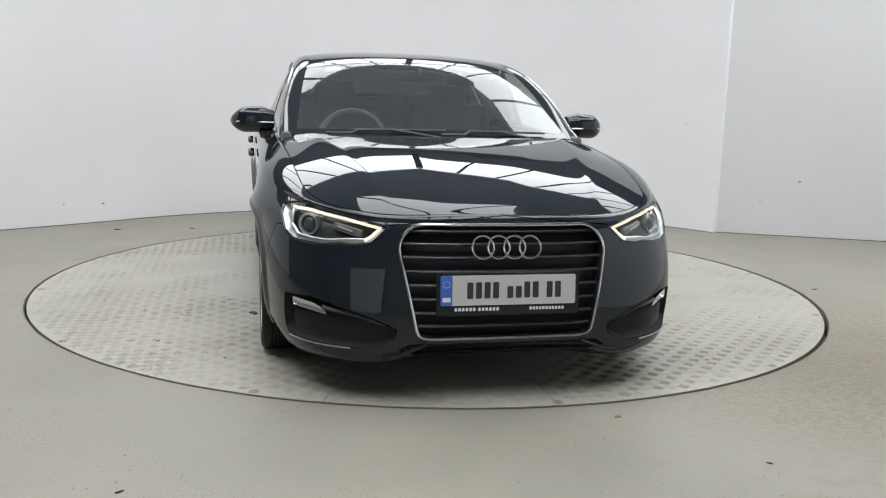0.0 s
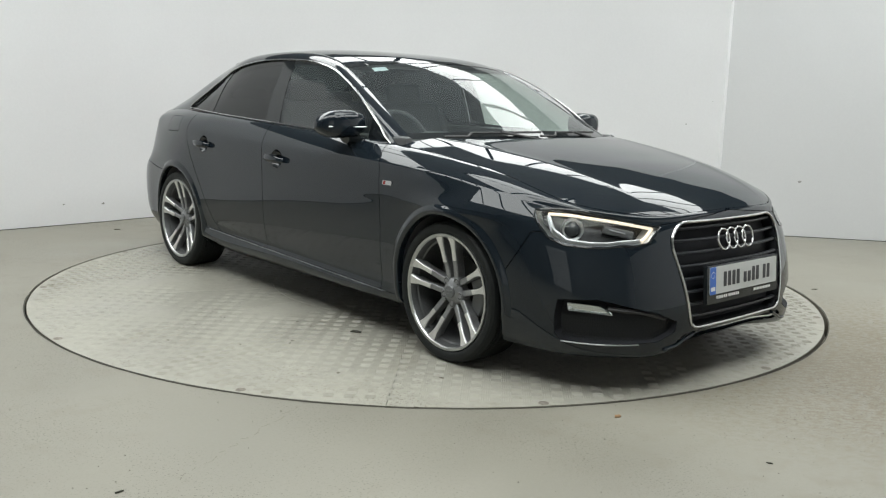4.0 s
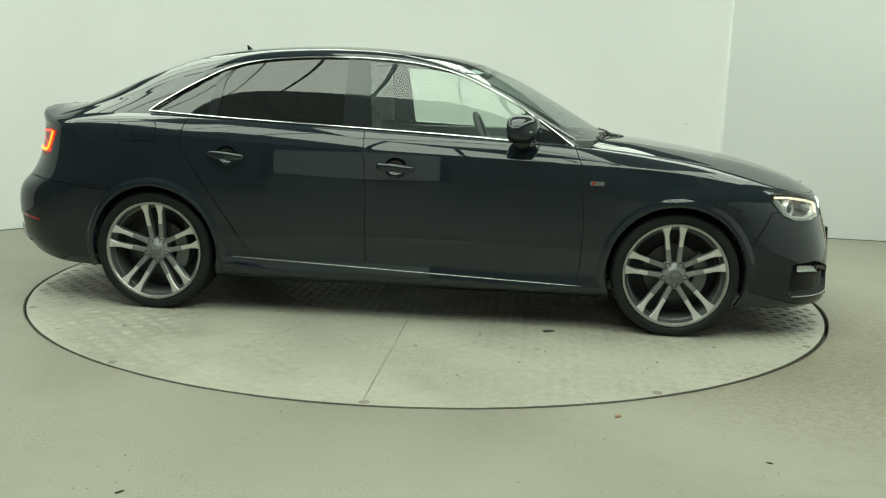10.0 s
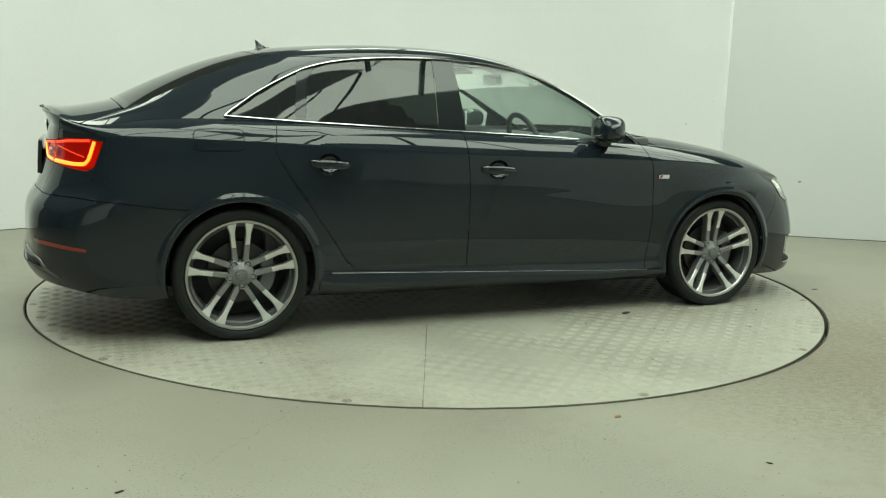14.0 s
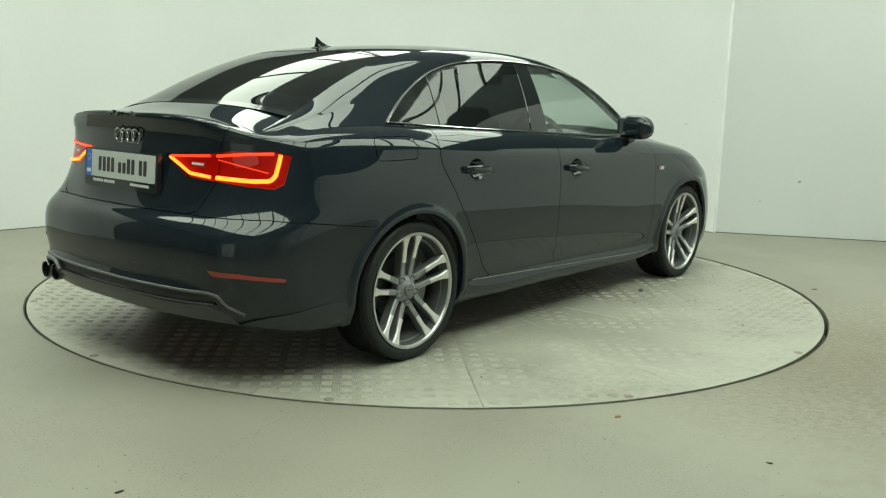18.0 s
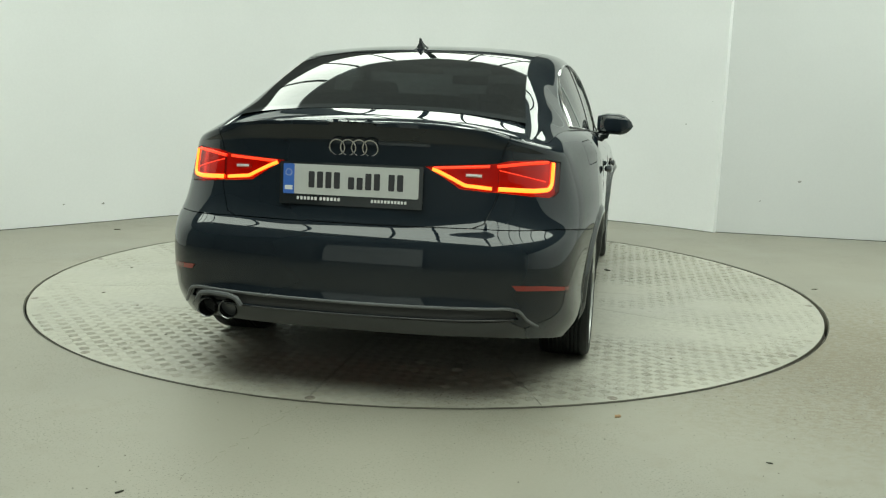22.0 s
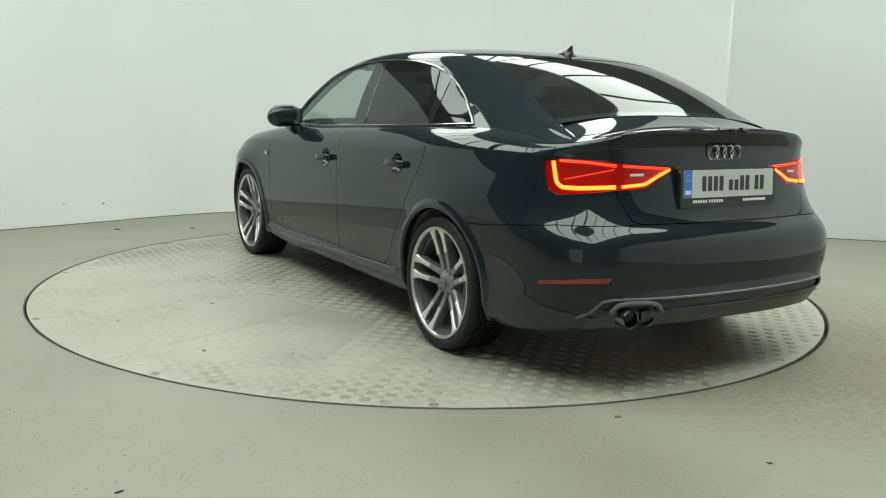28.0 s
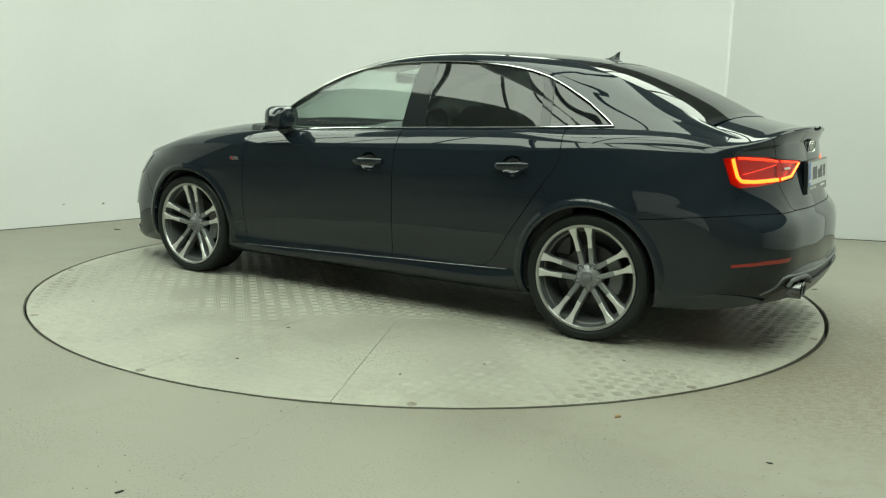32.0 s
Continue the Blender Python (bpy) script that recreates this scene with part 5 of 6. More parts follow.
# door handles
for i, s in enumerate((1, -1)):
    for x0, x1, z, door in ((-.150, .028, .780, fdoors[i]), (-1.008, -.832, .810, rdoors[i])):
        n = 13
        pts, rad = [], []
        for t in np.linspace(0, 1, n):
            x = x0 + (x1 - x0) * t
            out = 0.026 + 0.008 * math.sin(math.pi * t)
            pts.append(on_side(x, z - 0.012 * t + 0.004, s, out if 0.06 < t < 0.94 else 0.012))
            rad.append(0.0125 + 0.0075 * math.sin(math.pi * t) ** 0.6)
        h = part("door_handle", tube(pts, rad, 10, flat=0.62), PAINT, door, "body-coloured black pull handle")
        outline = CUPS[0] if door in fdoors else CUPS[1]
        mx, mz = sum(p[0] for p in outline) / 24, sum(p[1] for p in outline) / 24
        cup = bmesh.new()
        rings = []
        for k, deep in ((1.02, 0.0), (0.97, -0.004), (0.85, -0.016), (0.65, -0.025), (0.35, -0.030), (0.02, -0.031)):
            rings.append([cup.verts.new(on_side(mx + (x - mx) * k, mz + (zz - mz) * k, s, deep)) for x, zz in outline])
        for A, B in zip(rings, rings[1:]):
            for k in range(24):
                cup.faces.new((A[k], A[(k + 1) % 24], B[(k + 1) % 24], B[k]))
        bmesh.ops.recalc_face_normals(cup, faces=cup.faces)
        if sum(f.normal.y * s * f.calc_area() for f in cup.faces) < 0:
            bmesh.ops.reverse_faces(cup, faces=cup.faces)
        part("handle_cup", cup, PAINT, h, "hollow finger recess", 70)
        part("handle_strip", tube([on_side(x0 + (x1 - x0) * t, z - 0.012 * t + .016, s, 0.030) for t in np.linspace(.06, .94, 8)], 0.0022, 5), ALUM, h)
    b = on_side(.92, .737, s, 0.001)
    tag = prism(rounded([(-.033, -.010), (.033, -.010), (.033, .010), (-.033, .010)], .003, 2), lambda a, bb, d: (b.x + a, b.y + s * d, b.z + bb), 0.003)
    bd = part("side_badge", tag, CHROME, fenders[i], "small chrome badge with red mark")
    tag = prism([(-.030, -.008), (-.016, -.008), (-.008, .008), (-.022, .008)], lambda a, bb, d: (b.x + a * (-s), b.y + s * (0.003 + d), b.z + bb), 0.0008)
    part("badge_mark", tag, BADGERED, bd)

# roof aerial
fin = bmesh.new()
prof = [(-1.030, 1.352, .030), (-1.050, 1.362, .022), (-1.070, 1.374, .012), (-1.088, 1.390, .006), (-1.098, 1.397, .003), (-1.100, 1.392, .003), (-1.096, 1.372, .007), (-1.094, 1.352, .018), (-1.094, 1.338, .024)]
L = [fin.verts.new((x, w, z)) for x, z, w in prof]
R = [fin.verts.new((x, -w, z)) for x, z, w in prof]
base = [fin.verts.new((-1.03, .030, 1.335)), fin.verts.new((-1.03, -.030, 1.335))]
for k in range(len(prof) - 1):
    fin.faces.new((L[k], L[k + 1], R[k + 1], R[k]))
mid_l = fin.verts.new((-1.068, .020, 1.345))
mid_r = fin.verts.new((-1.068, -.020, 1.345))
for k in range(len(prof) - 1):
    fin.faces.new((L[k + 1], L[k], mid_l))
    fin.faces.new((R[k], R[k + 1], mid_r))
for v in base:
    fin.verts.remove(v)
part("roof_aerial", fin, GLOSSBLACK, car, "small black fin aerial", 60)
part("aerial_base", box(-1.066, 0, 1.347, .085, .058, .016, .007, 2, Matrix.Rotation(radians(-9), 4, "Y")), GLOSSBLACK, car)

# cowl and wipers
cowl = bmesh.new()
rows = []
for y in np.linspace(-.74, .74, 31):
    k = abs(y) / .74
    xa, za = 1.13 - .25 * k * k, .925 - .035 * k ** 2.4
    xb, zb = 1.00 - .16 * k * k, .925 - .02 * k ** 2.4
    rows.append([cowl.verts.new((xa, y, za)), cowl.verts.new(((xa + xb) / 2, y, min(za, zb) - .02)), cowl.verts.new((xb, y, zb))])
for A, B in zip(rows, rows[1:]):
    for k in range(2):
        cowl.faces.new((A[k], A[k + 1], B[k + 1], B[k]))
part("scuttle_panel", cowl, PLASTIC, car, "black scuttle panel below the windscreen", 60)


def screen_point(k, t, lift):
    """Point just off the windscreen: k across (-1 to 1), t up the glass."""
    i = int(round(t / HS[-1] * (len(HT) - 1)))
    x, y, z = top_point(HP[i], abs(k))
    return (x + lift * .5, math.copysign(y, k), z + lift)


for k0, k1 in ((-.80, .02), (-.02, .80)):
    blade_p = [screen_point(k0 + (k1 - k0) * t, 0.05 + .06 * t, .014) for t in np.linspace(0, 1, 16)]
    wip = part("wiper", tube(blade_p, 0.006, 6), PLASTIC, car, "black wiper blade at rest")
    b0 = blade_p[8]
    part("wiper_arm", tube([(b0[0] + .012, b0[1], b0[2] + .002), (1.03 - .12 * abs(k1) ** 2, k1 * .62, .926)], 0.007, 6), PLASTIC, wip)
st = [(-.82, 3.18), (-.70, 3.18), (-.70, 3.36), (-.82, 3.36)]
bm = bmesh.new()
bm.faces.new([bm.verts.new(screen_point(k, t, -.004)) for k, t in st])
part("windscreen_sticker", bm, STICKER, windscreen, "small pale sticker")

# ---------------------------------------------------------------- cabin
part("cabin_floor", box(-.35, 0, .34, 2.7, 1.40, .05, .02), CABIN, car, "black cabin floor")
part("headliner", shifted(top_sheet(4.5, 9.8, 21, .93), -0.035), HEADLINER, car, "pale headliner")
for s in (1, -1):
    part("door_card", box(-.15, s * .745, .66, 2.1, .05, .56, .02), CABIN, car, "black inner door panel")
part("parcel_shelf", box(-1.50, 0, 1.0, .50, 1.16, .03, .01), CABIN, car, "black parcel shelf")
# added baffle that keeps the tail lamps' red out of the cabin
part("shelf_trim", box(-1.575, 0, 1.062, .02, 1.04, .11, .005), CABIN, car)
part("bulkhead", box(1.0, 0, .62, .08, 1.3, .55, .02), CABIN, car)
dash = bmesh.new()
prof = [(.98, .895), (.80, .915), (.62, .920), (.52, .900), (.47, .84), (.50, .74), (.58, .60), (.62, .42)]
rows = []
for y in np.linspace(-.70, .70, 15):
    hump = .035 * math.exp(-((y + .36) / .16) ** 2)
    rows.append([dash.verts.new((x, y, z + (hump if .5 < x < .75 else 0))) for x, z in prof])
for A, B in zip(rows, rows[1:]):
    for k in range(len(prof) - 1):
        dash.faces.new((A[k], A[k + 1], B[k + 1], B[k]))
dashboard = part("dashboard", dash, CABIN, car, "black soft-touch dashboard", 50)
wheel_pts = [(0.0, .185 * math.cos(a), .185 * math.sin(a)) for a in np.linspace(0, 2 * math.pi, 33)[:-1]]
bm = tube(wheel_pts, 0.015, 8, True, up=(1, 0, 0))
tilt = Matrix.Translation((.36, -.36, .87)) @ Matrix.Rotation(radians(-24), 4, "Y")
bmesh.ops.transform(bm, matrix=tilt, verts=bm.verts)
steer = part("steering_wheel", bm, CABIN, car, "black leather steering wheel")
for yy, zz, sy, sz in ((0, 0, .13, .11), (.11, 0, .14, .03), (-.11, 0, .14, .03), (0, -.11, .05, .13)):
    bm = box(0.015, yy, zz, .03, sy, sz, .008)
    bmesh.ops.transform(bm, matrix=tilt, verts=bm.verts)
    part("wheel_spoke", bm, CABIN, steer)
part("steering_column", tube([(.38, -.36, .86), (.62, -.36, .77)], .035, 10), CABIN, steer)


def seat(x, y, width, bench=False):
    lab = "black cloth rear bench" if bench else "black cloth front seat"
    base = new("rear_seat" if bench else "front_seat")
    base.parent = car
    base["label"] = lab
    part("cushion", box(x + .22, y, .52, .50, width, .16, .05, 3), SEAT, base)
    part("backrest", box(x - .07, y, .80, .14, width, .58, .055, 3, Matrix.Rotation(radians(-20), 4, "Y")), SEAT, base)
    for yy in ((y - .34, y + .34) if bench else (y,)):
        hr = part("headrest", box(x - .20, yy, 1.12 if not bench else 1.08, .10, .26, .17 if not bench else .13, .045, 3, Matrix.Rotation(radians(-14), 4, "Y")), SEAT, base)
        for k in (-.05, .05):
            part("headrest_post", tube([(x - .19, yy + k, 1.08), (x - .17, yy + k, 1.0)], .006, 6), CHROME, hr)
    if not bench:
        for k in (-1, 1):
            part("bolster", box(x - .05, y + k * width * .46, .78, .15, .07, .48, .03, 3, Matrix.Rotation(radians(-20), 4, "Y")), SEAT, base)
    return base


seat(-.36, -.37, .50)
seat(-.36, .37, .50)
seat(-1.10, 0, 1.24, True)
part("interior_mirror", box(.30, 0, 1.235, .025, .23, .065, .012, 3), GLOSSBLACK, car, "black rear-view mirror")
part("mirror_foot", tube([(.315, 0, 1.24), (.37, 0, 1.272)], .012, 8), GLOSSBLACK, car)
for s in (1, -1):
    part("sun_visor", box(.16, s * .33, 1.293, .16, .36, .015, .006, 2, Matrix.Rotation(radians(14), 4, "Y")), HEADLINER, car)

# ---------------------------------------------------------------- the place
def slab(name, x0, x1, y0, y1, z0, z1, mat, label, category="", parent=None):
    return tagged(part(name, box((x0 + x1) / 2, (y0 + y1) / 2, (z0 + z1) / 2, x1 - x0, y1 - y0, z1 - z0), mat, parent), label, category, kind="structure")


TABLE_R, TABLE_GAP = 2.264, 0.0135
PIT_AT = (0.005, -0.004)


def floor_sheet():
    """Hall floor with a round pit for the turntable."""
    bm = bmesh.new()
    n = 256
    rim, pit, out = [], [], []
    for i in range(n):
        a = 2 * math.pi * i / n
        c, s = math.cos(a), math.sin(a)
        r = TABLE_R + TABLE_GAP
        ox, oy = PIT_AT
        r += 0.002 * noise.noise(Vector((c * 9, s * 9, 1.0))) + 0.001 * noise.noise(Vector((c * 40, s * 40, 5.0)))
        rim.append(bm.verts.new((ox + r * c, oy + r * s, 0)))
        pit.append(bm.verts.new((ox + r * c, oy + r * s, -0.10)))
        k = 14.0 / max(abs(c), abs(s))
        out.append(bm.verts.new((k * c, k * s, 0)))
    for i in range(n):
        j = (i + 1) % n
        bm.faces.new((rim[i], out[i], out[j], rim[j]))
        bm.faces.new((pit[i], rim[i], rim[j], pit[j]))
    bm.faces.new(pit)
    return bm


tagged(part("floor", floor_sheet(), FLOOR), "pale grey painted concrete floor", "floor", kind="structure")


# near-black brown strip, which also thickens the gap's dark line
bm = bmesh.new()
edge = []
for i in range(256):
    a = 2 * math.pi * i / 256
    c, s = math.cos(a), math.sin(a)
    w = 0.005 + 0.004 * noise.noise(Vector((c * 14, s * 14, 8.0)))
    edge.append([bm.verts.new((PIT_AT[0] + (TABLE_R + TABLE_GAP + q) * c, PIT_AT[1] + (TABLE_R + TABLE_GAP + q) * s, 0.0012)) for q in (-0.001, max(0.001, w))])
for i in range(256):
    bm.faces.new((edge[i][0], edge[i][1], edge[(i + 1) % 256][1], edge[(i + 1) % 256][0]))
part("pit_edge", bm, EDGE, bpy.data.objects["floor"], "rusty worn steel edge of the pit")


def curved_wall(name, pts, h, thick, mat=None):
    mat = mat or WALL
    bm = bmesh.new()
    rows = []
    for i, (x, y) in enumerate(pts):
        a, b = pts[max(0, i - 1)], pts[min(len(pts) - 1, i + 1)]
        d = Vector((b[0] - a[0], b[1] - a[1])).normalized()
        nx, ny = d.y, -d.x
        rows.append([bm.verts.new(v) for v in ((x, y, 0), (x, y, h), (x - nx * thick, y - ny * thick, h), (x - nx * thick, y - ny * thick, 0))])
    for A, B in zip(rows, rows[1:]):
        for k in range(4):
            bm.faces.new((A[k], A[(k + 1) % 4], B[(k + 1) % 4], B[k]))
    bm.faces.new(rows[0])
    bm.faces.new(rows[-1][::-1])
    bmesh.ops.recalc_face_normals(bm, faces=bm.faces)
    return part(name, bm, mat)


WALL_H = 2.75
PANEL_LINE = [(2.545, 2.420), (3.943, 2.121), (9.0, 1.04)]
arc = [(-6.2, -1.05), (-5.0, 0.03), (-4.2, 0.75), (-3.37, 1.50)] + [(3.47 * math.cos(a), 3.47 * math.sin(a)) for a in np.linspace(radians(142), radians(43.4), 40)]
tagged(curved_wall("wall_back", arc, WALL_H, 0.12), "white painted curved backdrop wall", "wall", kind="structure")
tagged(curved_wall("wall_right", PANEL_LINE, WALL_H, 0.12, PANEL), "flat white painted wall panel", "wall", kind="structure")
for nm, pts in (("wall_gap_back", arc), ("wall_gap_right", PANEL_LINE)):
    rows = []
    bm = bmesh.new()
    for i, (x, y) in enumerate(pts):
        u, v = pts[max(0, i - 1)], pts[min(len(pts) - 1, i + 1)]
        d = Vector((v[0] - u[0], v[1] - u[1])).normalized()
        rows.append([bm.verts.new((x - d.y * k, y + d.x * k, z)) for k, z in ((-0.0025, 0.0), (-0.0025, 0.005))])
    for A, B in zip(rows, rows[1:]):
        bm.faces.new((A[0], A[1], B[1], B[0]))
    tagged(part(nm, bm, GAP), "dark gap below the wall", kind="structure")

# ---------------------------------------------------------------- turntable
table = tagged(new("turntable"), "round tread-plate car turntable, painted pale grey and worn", "turntable")


def wedge(r0, r1, a0, a1, z0, z1, gap, n=14):
    """Ring sector plate with a small gap along its straight edges."""
    bm = bmesh.new()
    rows = []
    for i in range(n + 1):
        t = i / n
        col = []
        for r in (r0, r1):
            cut = gap / r
            a = a0 + cut + (a1 - a0 - 2 * cut) * t
            col += [(r * math.cos(a), r * math.sin(a), z) for z in (z0, z1)]
        rows.append([bm.verts.new(v) for v in col])
    for A, B in zip(rows, rows[1:]):
        bm.faces.new((A[1], A[3], B[3], B[1]))
        bm.faces.new((A[3], A[2], B[2], B[3]))
        bm.faces.new((A[0], A[1], B[1], B[0]))
    bm.faces.new((rows[0][0], rows[0][2], rows[0][3], rows[0][1]))
    bm.faces.new((rows[-1][0], rows[-1][1], rows[-1][3], rows[-1][2]))
    return bm


def round_plate(r, z0, z1, n=96):
    bm = bmesh.new()
    a = [bm.verts.new((r * math.cos(2 * math.pi * i / n), r * math.sin(2 * math.pi * i / n), z1)) for i in range(n)]
    b = [bm.verts.new((r * math.cos(2 * math.pi * i / n), r * math.sin(2 * math.pi * i / n), z0)) for i in range(n)]
    bm.faces.new(a)
    for i in range(n):
        bm.faces.new((b[i], b[(i + 1) % n], a[(i + 1) % n], a[i]))
    return bm


HUB_R, SEAM0 = 0.95, radians(0.8)
for k in range(16):
    a0 = SEAM0 + k * math.pi / 8
    part("deck_plate", wedge(HUB_R + 0.003, TABLE_R, a0, a0 + math.pi / 8, -0.03, 0.0, 0.0014), TABLE, table)
part("centre_plate", round_plate(HUB_R, -0.03, 0.0), TABLE, table)
part("table_pan", round_plate(TABLE_R - 0.004, -0.06, -0.028), GAP, table)
part("table_rim", lathe([(TABLE_R + 0.0005, 0), (TABLE_R + 0.0005, 0.03)], 160), RUST, table, "worn steel rim")
bpy.data.objects["table_rim"].matrix_basis = pose(0, 0, -0.034, 90)
for k in range(12):
    a = radians(1.0 + 30 * k)
    bm = lathe([(0.0005, 0.0012), (0.009, 0.0012), (0.011, 0.0004), (0.013, 0.0016), (0.019, 0.0014), (0.0205, 0.0)], 20)
    bmesh.ops.transform(bm, matrix=Matrix.Translation(((TABLE_R - 0.03) * math.cos(a), (TABLE_R - 0.03) * math.sin(a), 0)) @ Matrix.Rotation(math.pi / 2, 4, "X"), verts=bm.verts)
    part("lifting_plug", bm, RUST, table, "round steel lifting plug")


def tread_bars():
    """Raised bars of the tread plate, alternately turned, worn away unevenly."""
    step, length, width = 0.056, 0.040, 0.0046
    n = int(TABLE_R / step) + 1
    verts, faces = [], []
    base = np.array([(-1, -1), (1, -1), (1, 1), (-1, 1)], float)
    for i in range(-n, n + 1):
        for j in range(-n, n + 1):
            cx, cy = i * step, j * step
            r = math.hypot(cx, cy)
            if r > TABLE_R - 0.04:
                continue
            trodden = math.exp(-((cx / 1.25) ** 4)) * min(1.0, max(0.0, (abs(cy) - 0.75) / 0.35))      # beside the doors
            wear = 0.42 + noise.noise(Vector((cx * 0.8, cy * 0.8, 3.1))) * 0.55 + noise.noise(Vector((cx * 3.1, cy * 3.1, 7.7))) * 0.4 - 0.50 * trodden
            if wear < -0.12:
                continue
            wear = min(wear, 0.8)
            ang = math.pi / 4 if (i + j) % 2 else -math.pi / 4
            c, s = math.cos(ang), math.sin(ang)
            for k in range(5):
                h = 0.0005 + 0.0025 * wear + 0.0003 * noise.noise(Vector((cx * 31, cy * 31, k)))
                if h < 0.0003:
                    continue
                off = (k - 2) * 0.0088
                ln = length * (0.5, 0.55, 0.58, 0.55, 0.5)[k]
                o = len(verts)
                for sc, z in ((1.0, -0.0002), (0.5, h)):
                    for bx, by in base:
                        u, v = bx * ln * (1 if sc == 1 else 0.88), off + by * width * sc * 0.5
                        verts.append((cx + u * c - v * s, cy + u * s + v * c, z))
                faces += [(o + 4, o + 5, o + 6, o + 7), (o, o + 1, o + 5, o + 4), (o + 1, o + 2, o + 6, o + 5), (o + 2, o + 3, o + 7, o + 6), (o + 3, o, o + 4, o + 7)]
    me = bpy.data.meshes.new("tread_relief")
    me.from_pydata(verts, [], faces)
    ob = new("tread_relief", me)
    me.materials.append(TABLE)
    ob.parent = table
    ob["kind"] = "stuff"
    return ob


tread_bars()


# bits on the turntable move with it
def scrap(name, pts, mat, label, parent, thick=0.004):
    bm = prism(pts, lambda a, b, d: (a, b, 0.0006 + d), thick)
    ob = part(name, bm, mat, parent)
    ob["label"] = label
    return ob


LEAFDARK = grain(material("dark_leaf", (0.03, 0.03, 0.02), 0.8), 90, 0.3, 0)
LEAFBROWN = grain(material("brown_leaf", (0.24, 0.14, 0.065), 0.8), 90, 0.3, 0)
GRIT = grain(material("grit", (0.13, 0.12, 0.095), 0.9), 90, 0.3, 0)


CRACK = grain(material("crack_line", (0.165, 0.155, 0.125), 0.8), 90, 0.3, 0)
SCUFF = grain(material("wall_scuff", (0.30, 0.30, 0.29), 0.8), 90, 0.3, 0)


def blot(x, y, r, ang, stretch=1.6, seed=1):
    rng = random.Random(seed)
    c, s = math.cos(ang), math.sin(ang)
    out = []
    for k in range(11):
        a = 2 * math.pi * k / 11
        q = r * (0.65 + 0.6 * rng.random())
        u, v = q * math.cos(a) * stretch, q * math.sin(a) / stretch
        out.append((x + u * c - v * s, y + u * s + v * c))
    return out


scrap("leaf_scrap", blot(.725, -1.073, .022, .5, 1.5, 3), LEAFDARK, "dark leaf scrap lying on the plate", table, 0.006)
for i, (x, y, r) in enumerate([(-.237, 1.889, .006), (-.066, 1.373, .007), (-.917, 1.653, .006), (-1.128, 1.321, .006), (.68, -1.40, .006), (.71, -1.43, .004), (.60, -1.62, .005), (.35, -1.85, .006), (.40, -1.2, .007), (.12, -1.45, .006), (1.5, -1.2, .007), (1.2, -1.5, .006), (-1.6, .9, .006), (-1.3, -1.4, .006), (1.8, .9, .006), (1.1, 1.6, .006)]):
    scrap("grit_speck", blot(x, y, r, i, 1.4, i), GRIT, "small dark speck on the plate", table, 0.003)

# bits on the fixed floor

leaf = tagged(scrap("fallen_leaf", blot(.696, -2.321, .013, .6, 1.2, 8), LEAFBROWN, "curled brown leaf on the floor", None, 0.004), category="leaf")
tagged(scrap("twig_scrap", blot(1.103, -2.714, .0055, -.4, 1.7, 5), LEAFDARK, "dark curled leaf scrap on the floor", None, 0.003), category="leaf")
tagged(scrap("bark_scrap", blot(-.859, -3.018, .006, .7, 2.0, 6), LEAFDARK, "thin dark curved scrap on the floor", None, 0.004), category="scrap")
tagged(scrap("bark_scrap", blot(-2.522, 1.682, .014, .1, 1.5, 2), GRIT, "small dark scrap near the wall", None, 0.006), category="scrap")
tagged(scrap("bark_scrap", blot(-1.963, 1.842, .014, .1, 1.7, 7), GRIT, "small dark scrap near the wall", None, 0.006), category="scrap")
tagged(scrap("bark_scrap", blot(2.42, .02, .010, .1, 2.0, 9), GRIT, "thin dark strip beside the turntable", None, 0.004), category="scrap")


def specks():
    """Scattered grit, thicker where sand has been carried in."""
    rng = random.Random(11)
    bm = bmesh.new()
    for i in range(4200):
        if i < 3000:
            x, y = rng.gauss(2.3, .8), rng.gauss(-1.9, .75)
        else:
            x, y = rng.uniform(-3, 3), rng.uniform(-3.4, -1.6)
        if math.hypot(x, y) < TABLE_R + .04 or y < -3.9:
            continue
        r = rng.choice([.0007, .0009, .001, .0012, .0015, .0018, .0026]) * rng.uniform(.7, 1.2)
        vs = [bm.verts.new((x + r * math.cos(a) * rng.uniform(.7, 1.4), y + r * math.sin(a), 0.0008 + (0.0016 if k == 3 else 0))) for k, a in enumerate((0, 2.1, 4.2))]
        top = bm.verts.new((x, y, 0.0008 + r))
        for k in range(3):
            bm.faces.new((vs[k], vs[(k + 1) % 3], top))
    return bm


# long hairline crack in the paint and small scuffs low on the walls
rng = random.Random(5)
path = [Vector((-.47, -2.30, 0)).lerp(Vector((-.72, -2.93, 0)), t / 26) + Vector((rng.uniform(-.012, .012), rng.uniform(-.01, .01), .0007)) for t in range(27)]
bm = bmesh.new()
for i, (a, b) in enumerate(zip(path, path[1:])):
    if i % 5 in (1, 3):
        continue
    d = (b - a).normalized()
    n = Vector((-d.y, d.x, 0)) * rng.uniform(.0008, .0018)
    bm.faces.new([bm.verts.new(v) for v in (a - n, b - n * .6, b + n * .6, a + n)])
part("floor_crack", bm, CRACK, bpy.data.objects["floor"], "fine dark crack in the floor paint")
